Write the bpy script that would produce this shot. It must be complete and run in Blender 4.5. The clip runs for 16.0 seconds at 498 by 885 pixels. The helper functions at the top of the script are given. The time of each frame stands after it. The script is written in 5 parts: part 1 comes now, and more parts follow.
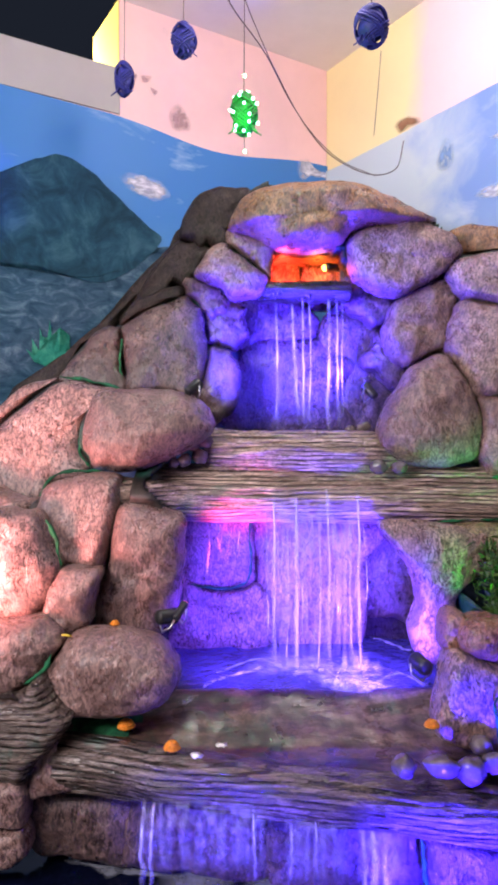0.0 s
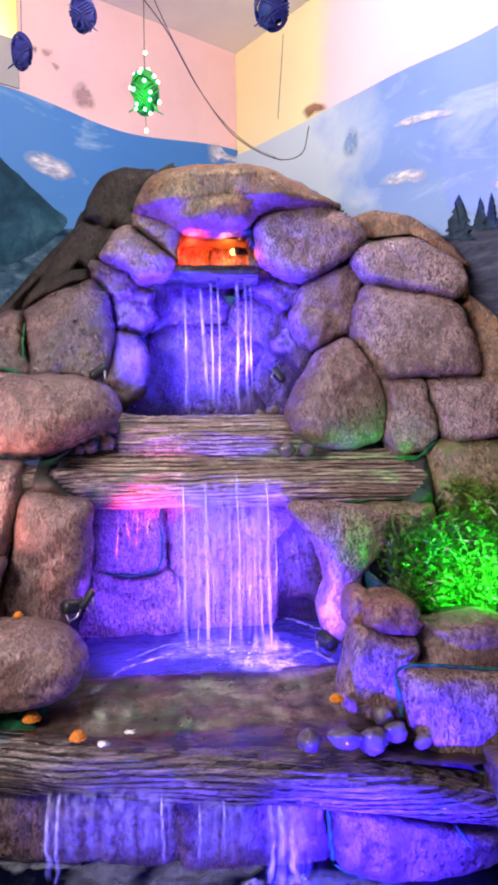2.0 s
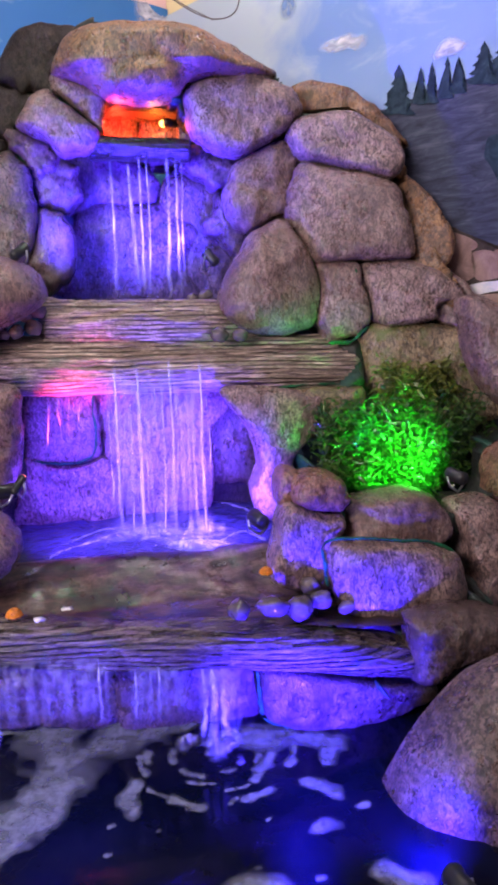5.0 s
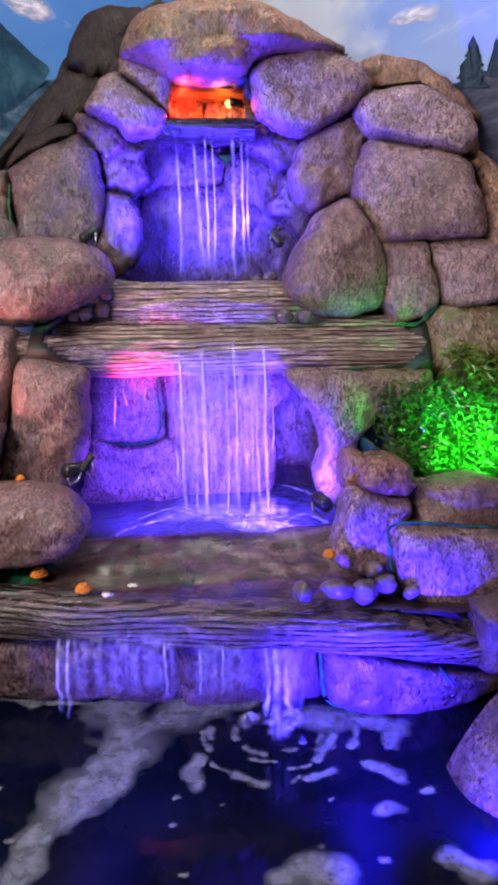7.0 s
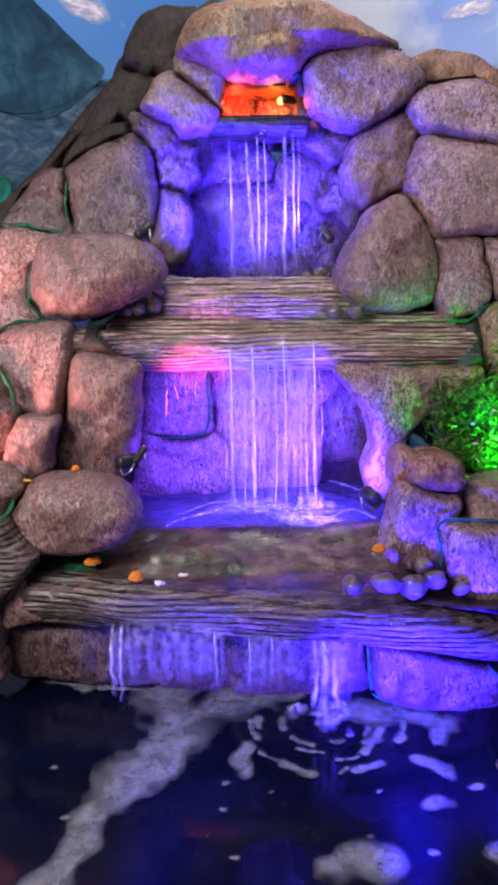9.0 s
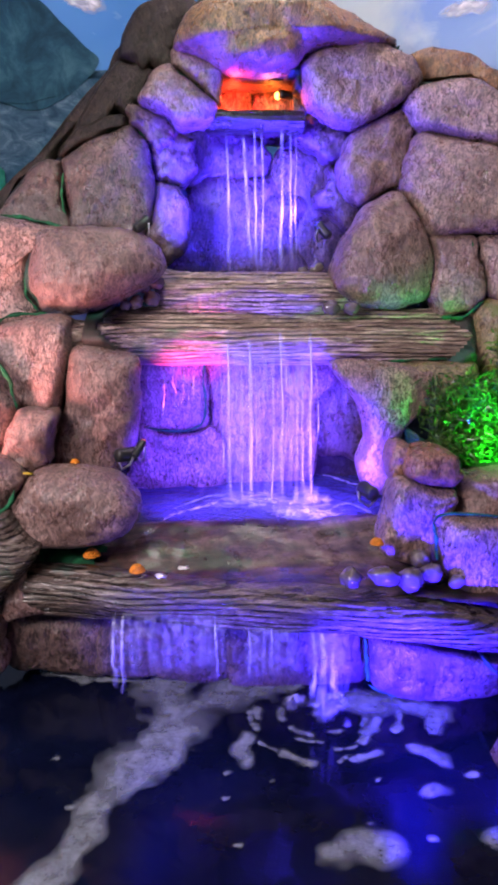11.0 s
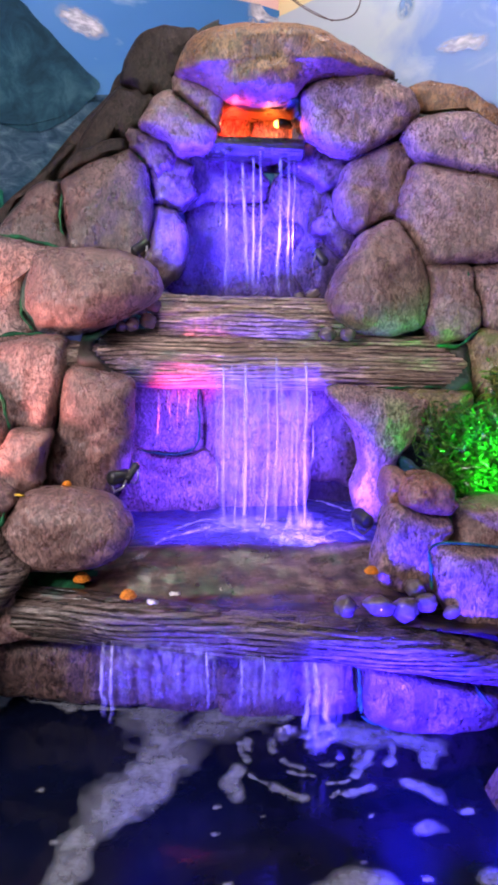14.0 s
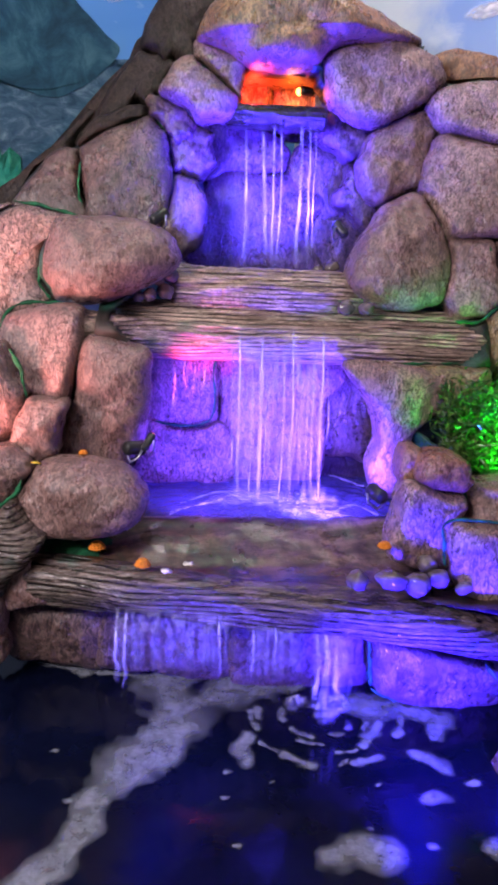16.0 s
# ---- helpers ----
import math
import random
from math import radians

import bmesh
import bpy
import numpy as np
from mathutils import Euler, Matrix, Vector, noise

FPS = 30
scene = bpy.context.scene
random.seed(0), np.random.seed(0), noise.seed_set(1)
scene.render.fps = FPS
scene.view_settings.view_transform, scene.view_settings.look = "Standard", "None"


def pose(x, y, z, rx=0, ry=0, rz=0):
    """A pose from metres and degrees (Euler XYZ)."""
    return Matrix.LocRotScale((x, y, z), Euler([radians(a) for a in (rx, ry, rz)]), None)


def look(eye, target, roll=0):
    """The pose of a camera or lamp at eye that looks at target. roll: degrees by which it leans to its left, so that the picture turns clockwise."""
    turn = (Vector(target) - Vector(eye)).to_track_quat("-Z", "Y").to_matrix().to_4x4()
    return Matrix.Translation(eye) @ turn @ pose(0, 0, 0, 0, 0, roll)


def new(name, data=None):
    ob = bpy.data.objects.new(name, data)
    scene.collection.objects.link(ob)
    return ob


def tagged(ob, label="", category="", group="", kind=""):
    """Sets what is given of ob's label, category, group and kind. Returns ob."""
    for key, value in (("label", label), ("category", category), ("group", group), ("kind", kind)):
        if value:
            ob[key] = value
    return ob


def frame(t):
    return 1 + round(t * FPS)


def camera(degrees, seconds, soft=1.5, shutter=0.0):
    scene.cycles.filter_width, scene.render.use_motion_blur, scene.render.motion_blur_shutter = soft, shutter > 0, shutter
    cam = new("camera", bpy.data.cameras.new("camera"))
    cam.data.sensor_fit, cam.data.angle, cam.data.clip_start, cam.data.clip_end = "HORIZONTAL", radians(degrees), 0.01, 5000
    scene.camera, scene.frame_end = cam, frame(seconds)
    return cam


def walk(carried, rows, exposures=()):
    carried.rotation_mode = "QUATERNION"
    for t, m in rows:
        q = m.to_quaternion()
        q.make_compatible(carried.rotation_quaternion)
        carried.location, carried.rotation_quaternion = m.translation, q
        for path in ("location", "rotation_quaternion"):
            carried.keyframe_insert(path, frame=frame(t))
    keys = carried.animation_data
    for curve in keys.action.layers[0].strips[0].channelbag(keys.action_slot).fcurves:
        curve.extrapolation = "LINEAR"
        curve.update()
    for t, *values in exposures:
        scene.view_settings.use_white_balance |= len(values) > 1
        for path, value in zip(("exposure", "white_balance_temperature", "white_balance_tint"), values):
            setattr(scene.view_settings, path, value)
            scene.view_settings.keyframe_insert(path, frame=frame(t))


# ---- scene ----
cam = camera(40.3, 16.0, soft=3.4)
METRES, EYE, TILT, LEAN, TURN = 0.28, 1.5, -1.0, 0.0, 0.0
ROWS = [
    (0.0, 0.0, 0.0, 0.0, 0.0, 0.0, -0.0),
    (0.5, 0.0542, -0.0055, -0.008, -2.58, -0.49, 0.56),
    (1.0, 0.0973, -0.0101, -0.0032, -3.97, -0.06, 0.35),
    (1.5, 0.1269, 0.0101, -0.0112, -4.9, -1.13, 0.76),
    (2.0, 0.1519, 0.0082, -0.0317, -6.39, -1.1, 0.91),
    (2.5, 0.1851, 0.0101, -0.0487, -9.11, -1.53, 0.38),
    (3.0, 0.2488, -0.0011, -0.0741, -12.3, -2.91, 0.62),
    (5.5, 0.2601, -0.0053, -0.1733, -9.89, -11.06, 1.96),
    (6.0, 0.2278, 0.0083, -0.1898, -7.75, -11.62, 2.09),
    (6.5, 0.2199, 0.002, -0.1936, -7.57, -11.04, 1.72),
    (7.0, 0.181, 0.0111, -0.1882, -6.39, -10.89, 1.14),
    (7.5, 0.1661, -0.0137, -0.1841, -4.6, -10.46, 0.92),
    (8.0, 0.1676, -0.0656, -0.1716, -2.89, -9.89, 0.55),
    (8.5, 0.1567, -0.0677, -0.1955, -1.69, -10.36, 0.59),
    (9.0, 0.0702, -0.0449, -0.2087, -3.11, -11.01, 0.93),
    (9.5, -0.0255, -0.0638, -0.1905, -4.26, -12.03, 1.08),
    (12.0, -0.0791, -0.0819, -0.1764, -4.81, -10.63, -0.32),
    (12.5, -0.0947, -0.0719, -0.1712, -5.18, -10.03, -0.68),
    (13.0, -0.1178, -0.0528, -0.1733, -5.27, -9.97, -0.76),
    (13.5, -0.1202, -0.0412, -0.1677, -5.41, -9.7, -0.82),
    (14.0, -0.113, -0.0299, -0.1674, -5.18, -9.79, -0.86),
    (14.5, -0.1188, -0.0285, -0.1617, -5.11, -10.17, -1.22),
    (15.0, -0.1471, -0.0347, -0.1558, -4.81, -10.15, -1.71),
    (15.5, -0.1546, -0.0355, -0.1659, -4.37, -11.13, -1.93),
    (16.0, -0.1473, -0.0324, -0.1872, -4.0, -11.92, -1.85),
]
walk(cam, [(t, pose(0, 0, EYE, TILT, LEAN, TURN) @ pose(METRES * x, METRES * y, METRES * z, 90 + pitch, roll, yaw)) for t, x, y, z, yaw, pitch, roll in ROWS], [(0.0, 0.95), (3.0, 0.9), (5.5, 0.72), (9.0, 0.8), (16.0, 0.84)])
# ---- world and lights ----
world = bpy.data.worlds.new("night")
world.use_nodes = True
scene.world = world
world.node_tree.nodes["Background"].inputs[0].default_value = (0.02, 0.025, 0.04, 1)
world.node_tree.nodes["Background"].inputs[1].default_value = 0.3


def lamp(kind, m, power, colour, size=0.05, cone=80, blend=0.6):
    data = bpy.data.lights.new("light", kind)
    data.energy, data.color = power, colour
    if kind == "AREA":
        data.shape, data.size, data.size_y = "RECTANGLE", size, size * 0.25
    else:
        data.shadow_soft_size = size
    if kind == "SPOT":
        data.spot_size, data.spot_blend = radians(cone), blend
    ob = new("light", data)
    ob.matrix_world = m
    return ob


BLUE, VIOLET, RED, GREEN, AMBER = (0.045, 0.02, 1.0), (0.10, 0.04, 1.0), (1.0, 0.34, 0.32), (0.04, 1.0, 0.05), (1.0, 0.20, 0.02)
# added, unseen room lamps: area left of the camera, point near ceiling, yellow outside
lamp("AREA", look((-1.4, 0.0, 2.15), (-0.35, 1.85, 1.3)), 33, (1.0, 0.88, 0.92), 1.2)
lamp("POINT", pose(0.28, 1.72, 2.95), 14, (1.0, 0.86, 0.86), 0.2)
lamp("POINT", pose(-0.84, 2.92, 3.0), 32, (1.0, 0.84, 0.42), 0.05)

# ---- materials ----


class Nodes:
    """A small builder for a Principled material."""

    def __init__(self, name):
        self.mat = bpy.data.materials.new(name)
        self.mat.use_nodes = True
        self.tree = self.mat.node_tree
        self.bsdf = self.tree.nodes["Principled BSDF"]
        self.coord = self.tree.nodes.new("ShaderNodeTexCoord").outputs["Object"]

    def add(self, kind, links=(), **values):
        n = self.tree.nodes.new(kind)
        for k, v in values.items():
            n.inputs[k.replace("_", " ")].default_value = v
        for key, out in links:
            self.tree.links.new(out, n.inputs[key])
        return n

    def scaled(self, x, y, z):
        m = self.tree.nodes.new("ShaderNodeMapping")
        m.inputs["Scale"].default_value = (x, y, z)
        self.tree.links.new(self.coord, m.inputs["Vector"])
        return m.outputs[0]

    def noise(self, scale, detail=4.0, rough=0.6, distort=0.0, vec=None):
        return self.add("ShaderNodeTexNoise", [("Vector", vec or self.coord)], Scale=scale, Detail=detail, Roughness=rough, Distortion=distort).outputs[0]

    def ramp(self, fac, stops):
        r = self.tree.nodes.new("ShaderNodeValToRGB")
        el = r.color_ramp.elements
        while len(el) < len(stops):
            el.new(0.5)
        for e, (p, c) in zip(el, stops):
            e.position, e.color = p, (*c, 1)
        self.tree.links.new(fac, r.inputs[0])
        return r.outputs[0]

    def mix(self, fac, a, b, mode="MIX"):
        m = self.tree.nodes.new("ShaderNodeMix")
        m.data_type, m.blend_type = "RGBA", mode
        for key, v in ((0, fac), (6, a), (7, b)):
            if isinstance(v, (int, float)):
                m.inputs[key].default_value = v
            elif isinstance(v, tuple):
                m.inputs[key].default_value = (*v, 1)
            else:
                self.tree.links.new(v, m.inputs[key])
        return m.outputs[2]

    def maths(self, op, a, b=0.0):
        m = self.tree.nodes.new("ShaderNodeMath")
        m.operation = op
        for key, v in ((0, a), (1, b)):
            if isinstance(v, (int, float)):
                m.inputs[key].default_value = v
            else:
                self.tree.links.new(v, m.inputs[key])
        return m.outputs[0]

    def bump(self, height, strength, distance=0.01, after=None):
        b = self.add("ShaderNodeBump", [("Height", height)], Strength=strength, Distance=distance)
        if after:
            self.tree.links.new(after, b.inputs["Normal"])
        self.tree.links.new(b.outputs[0], self.bsdf.inputs["Normal"])
        return b.outputs[0]

    def set(self, **values):
        for k, v in values.items():
            sock = self.bsdf.inputs[k.replace("_", " ")]
            if isinstance(v, (int, float)):
                sock.default_value = v
            elif isinstance(v, tuple):
                sock.default_value = (*v, 1)
            else:
                self.tree.links.new(v, sock)
        return self.mat


def stone_material(name, dark, mid, light, moss=0.0, moss_colour=(0.10, 0.13, 0.02), gloss=0.16, sheen=0.75):
    n = Nodes(name)
    rnd = n.tree.nodes.new("ShaderNodeObjectInfo").outputs["Random"]
    # brushed, hair-like strokes of paint over a mottled coat
    strokes = n.noise(48, 5, 0.7, 1.2, n.scaled(1, 1, 0.5))
    pits = n.noise(105, 3, 0.55, 1.4, n.scaled(1, 1, 0.5))
    curl = n.maths("ABSOLUTE", n.maths("SUBTRACT", n.noise(34, 3, 0.6, 2.2, n.scaled(1, 1, 0.6)), 0.5))
    hair = n.ramp(curl, [(0.0, (0.0,) * 3), (0.045, (1.0,) * 3)])
    swirl = n.add("ShaderNodeTexWave", [("Vector", n.coord)], Scale=19.0, Distortion=17.0, Detail=3.0, Detail_Scale=1.3, Detail_Roughness=0.62).outputs[1]
    dash = n.maths("MULTIPLY", n.ramp(swirl, [(0.05, (1.0,) * 3), (0.42, (0.0,) * 3)]), n.ramp(n.noise(62, 3, 0.6), [(0.40, (0.0,) * 3), (0.56, (0.85,) * 3)]))
    patches = n.noise(11, 4, 0.6, 0.6)
    col = n.ramp(patches, [(0.22, dark), (0.50, mid), (0.80, light)])
    col = n.mix(0.5, col, n.ramp(strokes, [(0.38, (0.34, 0.31, 0.30)), (0.50, (0.92, 0.91, 0.90)), (0.62, (1.5, 1.46, 1.42))]), "MULTIPLY")
    col = n.mix(0.5, col, n.mix(hair, (0.35, 0.32, 0.30), (1.12, 1.1, 1.08)), "MULTIPLY")
    col = n.mix(0.85, col, n.ramp(pits, [(0.38, (0.16, 0.14, 0.14)), (0.47, (0.98, 0.97, 0.96)), (0.64, (1.45, 1.42, 1.38))]), "MULTIPLY")
    col = n.mix(dash, col, (dark[0] * 0.35, dark[1] * 0.33, dark[2] * 0.33))
    col = n.mix(n.maths("MULTIPLY", rnd, 0.35), col, (dark[0] * 1.2, dark[1] * 1.05, dark[2] * 1.0))
    if moss:
        fac = n.ramp(n.noise(16, 5, 0.7), [(0.60 - moss, (0, 0, 0)), (0.70 - moss * 0.6, (1, 1, 1))])
        col = n.mix(fac, col, moss_colour)
    b = n.bump(strokes, 0.45, 0.010)
    b = n.bump(pits, 0.8, 0.004, b)
    n.bump(n.noise(26, 4, 0.65, 0.4), 0.25, 0.010, b)
    rough = n.ramp(n.noise(19, 4, 0.6), [(0.3, (gloss,) * 3), (0.7, (gloss + 0.3,) * 3)])
    return n.set(Base_Color=col, Roughness=rough, Specular_IOR_Level=sheen)


STONE = stone_material("painted_stone", (0.13, 0.080, 0.074), (0.27, 0.175, 0.160), (0.43, 0.305, 0.28))
# darker STONE copy: brown boulders, and stones with shade put into their colour
BROWN_SHADED = stone_material("brown_and_shaded_stone", (0.050, 0.032, 0.030), (0.115, 0.074, 0.068), (0.20, 0.138, 0.126))
# darkest copy: dark rim rocks, and black hollows with shade put into the colour
DARK_SHADED = stone_material("dark_and_shaded_stone", (0.012, 0.009, 0.008), (0.028, 0.020, 0.017), (0.060, 0.044, 0.037), gloss=0.4, sheen=0.3)
OCHRE = stone_material("ochre_stone", (0.115, 0.055, 0.026), (0.235, 0.120, 0.056), (0.32, 0.180, 0.088), 0.02, (0.13, 0.07, 0.035))
RUST = stone_material("rust_stone", (0.16, 0.07, 0.05), (0.29, 0.15, 0.11), (0.38, 0.24, 0.18))
MOSSY = stone_material("mossy_stone", (0.13, 0.09, 0.05), (0.27, 0.20, 0.12), (0.36, 0.29, 0.18), 0.1)


def mortar_material():
    n = Nodes("mortar")
    col = n.ramp(n.noise(5, 4, 0.6), [(0.40, (0.032, 0.025, 0.021)), (0.52, (0.012, 0.016, 0.014)), (0.66, (0.010, 0.085, 0.055))])
    n.bump(n.noise(60, 5, 0.7), 0.6, 0.008)
    return n.set(Base_Color=col, Roughness=0.45)


MORTAR = mortar_material()
MOSS = stone_material("dark_moss", (0.012, 0.012, 0.006), (0.03, 0.03, 0.014), (0.06, 0.06, 0.03))


def log_material(name, tone=1.0, gloss=0.32):
    n = Nodes(name)
    grain = n.noise(30, 5, 0.62, 1.0, n.scaled(0.22, 1, 2.4))
    fine = n.noise(95, 4, 0.6, 1.4, n.scaled(0.16, 1, 1.5))
    col = n.ramp(grain, [(p, tuple(c * tone for c in q)) for p, q in ((0.34, (0.08, 0.056, 0.047)), (0.50, (0.21, 0.158, 0.134)), (0.66, (0.36, 0.282, 0.246)))])
    for tex, wide in ((grain, 0.034), (fine, 0.075)):
        line = n.ramp(n.maths("ABSOLUTE", n.maths("SUBTRACT", tex, 0.5)), [(0.0, (0.0,) * 3), (wide, (1.0,) * 3)])
        col = n.mix(0.6, col, n.mix(line, (0.14, 0.12, 0.11), (1.08, 1.07, 1.06)), "MULTIPLY")
    col = n.mix(n.ramp(n.noise(9, 4), [(0.58, (0, 0, 0)), (0.7, (0.6, 0.6, 0.6))]), col, (0.03, 0.09, 0.07))
    wave = n.add("ShaderNodeTexWave", [("Vector", n.scaled(0.16, 0.3, 1))], Scale=27.0, Distortion=9.0, Detail=3.0, Detail_Scale=0.55, Detail_Roughness=0.6)
    wave.bands_direction = "Z"
    gap = n.ramp(n.noise(38, 3, 0.6, 0.5, n.scaled(0.3, 1, 1)), [(0.36, (1.0,) * 3), (0.52, (0.0,) * 3)])
    furrow = n.mix(gap, n.ramp(wave.outputs[1], [(0.06, (0.0,) * 3), (0.34, (1.0,) * 3)]), (1.0, 1.0, 1.0))
    col = n.mix(0.9, col, n.mix(furrow, (0.13, 0.11, 0.11), (1.2, 1.18, 1.16)), "MULTIPLY")
    b = n.bump(grain, 0.7, 0.008)
    b = n.bump(furrow, 0.9, 0.005, b)
    n.bump(fine, 0.6, 0.003, b)
    return n.set(Base_Color=col, Roughness=gloss, Specular_IOR_Level=0.6)


LOG = log_material("wood_grained_concrete", 1.75)
WET_LOG = log_material("wet_wood_grained_concrete", 0.46, 0.2)


def plain(name, colour, rough=0.5, metal=0.0, vary=0.25, scale=40, bump=0.1):
    n = Nodes(name)
    dark = tuple(c * (1 - vary) for c in colour)
    col = n.ramp(n.noise(scale, 4), [(0.35, dark), (0.65, colour)])
    if bump:
        n.bump(n.noise(scale * 2.5, 3), bump, 0.004)
    return n.set(Base_Color=col, Roughness=rough, Metallic=metal)


def plaster(name, colour, stain):
    n = Nodes(name)
    col = n.ramp(n.noise(2.2, 5, 0.65), [(0.3, tuple(c * 0.86 for c in colour)), (0.65, colour)])
    col = n.mix(n.ramp(n.noise(5, 6, 0.7), [(0.66, (0, 0, 0)), (0.75, (0.5, 0.5, 0.5))]), col, stain)
    n.bump(n.noise(90, 4), 0.15, 0.004)
    return n.set(Base_Color=col, Roughness=0.75)


PINK = plaster("pink_plaster", (0.82, 0.55, 0.54), (0.55, 0.42, 0.42))


def plaster_with_corner_glow():
    n = Nodes("pink_plaster_with_cream_glow")
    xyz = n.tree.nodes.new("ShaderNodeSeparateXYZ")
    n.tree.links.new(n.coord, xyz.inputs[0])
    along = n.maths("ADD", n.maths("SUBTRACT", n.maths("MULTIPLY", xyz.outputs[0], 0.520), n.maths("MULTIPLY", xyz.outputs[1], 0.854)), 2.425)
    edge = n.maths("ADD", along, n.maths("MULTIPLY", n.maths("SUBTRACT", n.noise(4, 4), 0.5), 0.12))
    # yellow glow beside the corner is put into the pink plaster's colour
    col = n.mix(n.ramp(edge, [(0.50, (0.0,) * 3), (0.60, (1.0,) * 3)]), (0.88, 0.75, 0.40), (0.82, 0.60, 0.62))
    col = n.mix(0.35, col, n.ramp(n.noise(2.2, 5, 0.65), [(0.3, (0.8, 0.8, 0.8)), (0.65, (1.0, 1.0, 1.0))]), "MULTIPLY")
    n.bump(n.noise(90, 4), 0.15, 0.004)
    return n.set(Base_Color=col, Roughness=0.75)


CREAM = plaster_with_corner_glow()
WHITE = plaster("white_plaster", (0.80, 0.76, 0.76), (0.6, 0.55, 0.55))
GREY = plaster("grey_plaster", (0.40, 0.38, 0.37), (0.3, 0.28, 0.27))
YELLOW = plaster("yellow_plaster", (0.80, 0.66, 0.20), (0.7, 0.5, 0.1))
FLOOR = plain("floor_tile", (0.45, 0.40, 0.36), 0.35)


def mural_sky(name, low, high, cloud, amount, pale=None):
    n = Nodes(name)
    z = n.tree.nodes.new("ShaderNodeSeparateXYZ")
    n.tree.links.new(n.coord, z.inputs[0])
    height = n.maths("MULTIPLY_ADD", z.outputs[2], 1.6)
    height.node.inputs[2].default_value = -3.05
    wob = n.maths("ADD", height, n.maths("MULTIPLY", n.noise(3, 4), 0.5))
    col = n.ramp(wob, [(0.2, low), (0.9, high)])
    fac = n.ramp(n.noise(3.2, 6, 0.62, 0.5, n.scaled(1, 1, 2.2)), [(0.60 - amount, (0, 0, 0)), (0.74 - amount * 0.5, (0.8, 0.8, 0.8))])
    col = n.mix(fac, col, cloud)
    if pale:
        # a pale stretch of the sky beside the corner
        along = n.maths("ADD", n.maths("SUBTRACT", n.maths("MULTIPLY", z.outputs[0], 0.520), n.maths("MULTIPLY", z.outputs[1], 0.854)), 2.39)
        edge = n.maths("ADD", along, n.maths("MULTIPLY", n.maths("SUBTRACT", n.noise(5, 5, 0.6, 0.6), 0.5), 0.7))
        col = n.mix(n.ramp(edge, [(0.50, (0.85,) * 3), (0.86, (0.0,) * 3)]), col, pale)
    n.bump(n.noise(120, 3), 0.1, 0.003)
    return n.set(Base_Color=col, Roughness=0.55)


SKY_LEFT = mural_sky("mural_sky_blue", (0.10, 0.30, 0.54), (0.03, 0.18, 0.48), (0.29, 0.46, 0.64), 0.0)
SKY_RIGHT = mural_sky("mural_sky_pale", (0.33, 0.46, 0.70), (0.19, 0.31, 0.64), (0.46, 0.56, 0.74), 0.06, (0.56, 0.64, 0.64))


def paint(name, a, b, c, scale=9, stretch=(1, 1, 1)):
    n = Nodes(name)
    col = n.ramp(n.noise(scale, 6, 0.68, 0.8, n.scaled(*stretch)), [(0.35, a), (0.52, b), (0.68, c)])
    n.bump(n.noise(100, 3), 0.12, 0.003)
    return n.set(Base_Color=col, Roughness=0.75, Specular_IOR_Level=0.2)


HILL_PAINT = paint("mural_hill", (0.005, 0.030, 0.055), (0.012, 0.058, 0.095), (0.035, 0.11, 0.15))
FIELD_PAINT = paint("mural_field", (0.01, 0.04, 0.075), (0.03, 0.08, 0.13), (0.10, 0.18, 0.24), 12, (1, 1, 2))
TREE_PAINT = paint("mural_trees", (0.012, 0.024, 0.045), (0.024, 0.045, 0.075), (0.04, 0.07, 0.10), 30)
MEADOW_PAINT = paint("mural_meadow", (0.032, 0.036, 0.062), (0.056, 0.063, 0.105), (0.10, 0.11, 0.16), 10, (1, 1, 5))
CLOUD_PAINT = paint("mural_cloud", (0.55, 0.58, 0.66), (0.74, 0.70, 0.72), (0.85, 0.82, 0.80), 20)
COBBLE_PAINT = paint("mural_cobble", (0.20, 0.125, 0.115), (0.30, 0.19, 0.175), (0.38, 0.26, 0.235), 14)
JOINT_PAINT = paint("mural_joint", (0.04, 0.03, 0.03), (0.06, 0.045, 0.04), (0.08, 0.06, 0.05), 20)
RIVER_PAINT = paint("mural_river", (0.04, 0.20, 0.22), (0.08, 0.33, 0.34), (0.35, 0.55, 0.55), 10, (1, 1, 6))
GRASS_PAINT = paint("mural_grass", (0.01, 0.12, 0.09), (0.02, 0.22, 0.16), (0.06, 0.32, 0.22), 24)
TEAL = paint("teal_joint_paint", (0.008, 0.036, 0.018), (0.014, 0.11, 0.046), (0.026, 0.20, 0.08), 26)
BLACK = plain("black_plastic", (0.018, 0.018, 0.02), 0.35)
STEEL = plain("steel_bracket", (0.45, 0.45, 0.46), 0.3, 1.0)
MARIGOLD = plain("marigold", (0.78, 0.25, 0.01), 0.6, 0, 0.4, 120, 0.3)
PETAL = plain("white_petal", (0.82, 0.80, 0.80), 0.5, 0, 0.1, 60)
YELLOW_PETAL = plain("yellow_petal", (0.75, 0.55, 0.05), 0.6, 0, 0.3, 80)
PEBBLE = plain("wet_pebble", (0.15, 0.118, 0.110), 0.18, 0, 0.5, 30)
CABLE = plain("cable", (0.10, 0.06, 0.06), 0.5)
NET = plain("blue_cord", (0.03, 0.035, 0.30), 0.6, 0, 0.5, 80)
GREEN_NET = plain("green_cord", (0.01, 0.20, 0.03), 0.6, 0, 0.4, 80)


def glow(name, colour, strength):
    n = Nodes(name)
    return n.set(Base_Color=colour, Emission_Color=colour, Emission_Strength=strength)


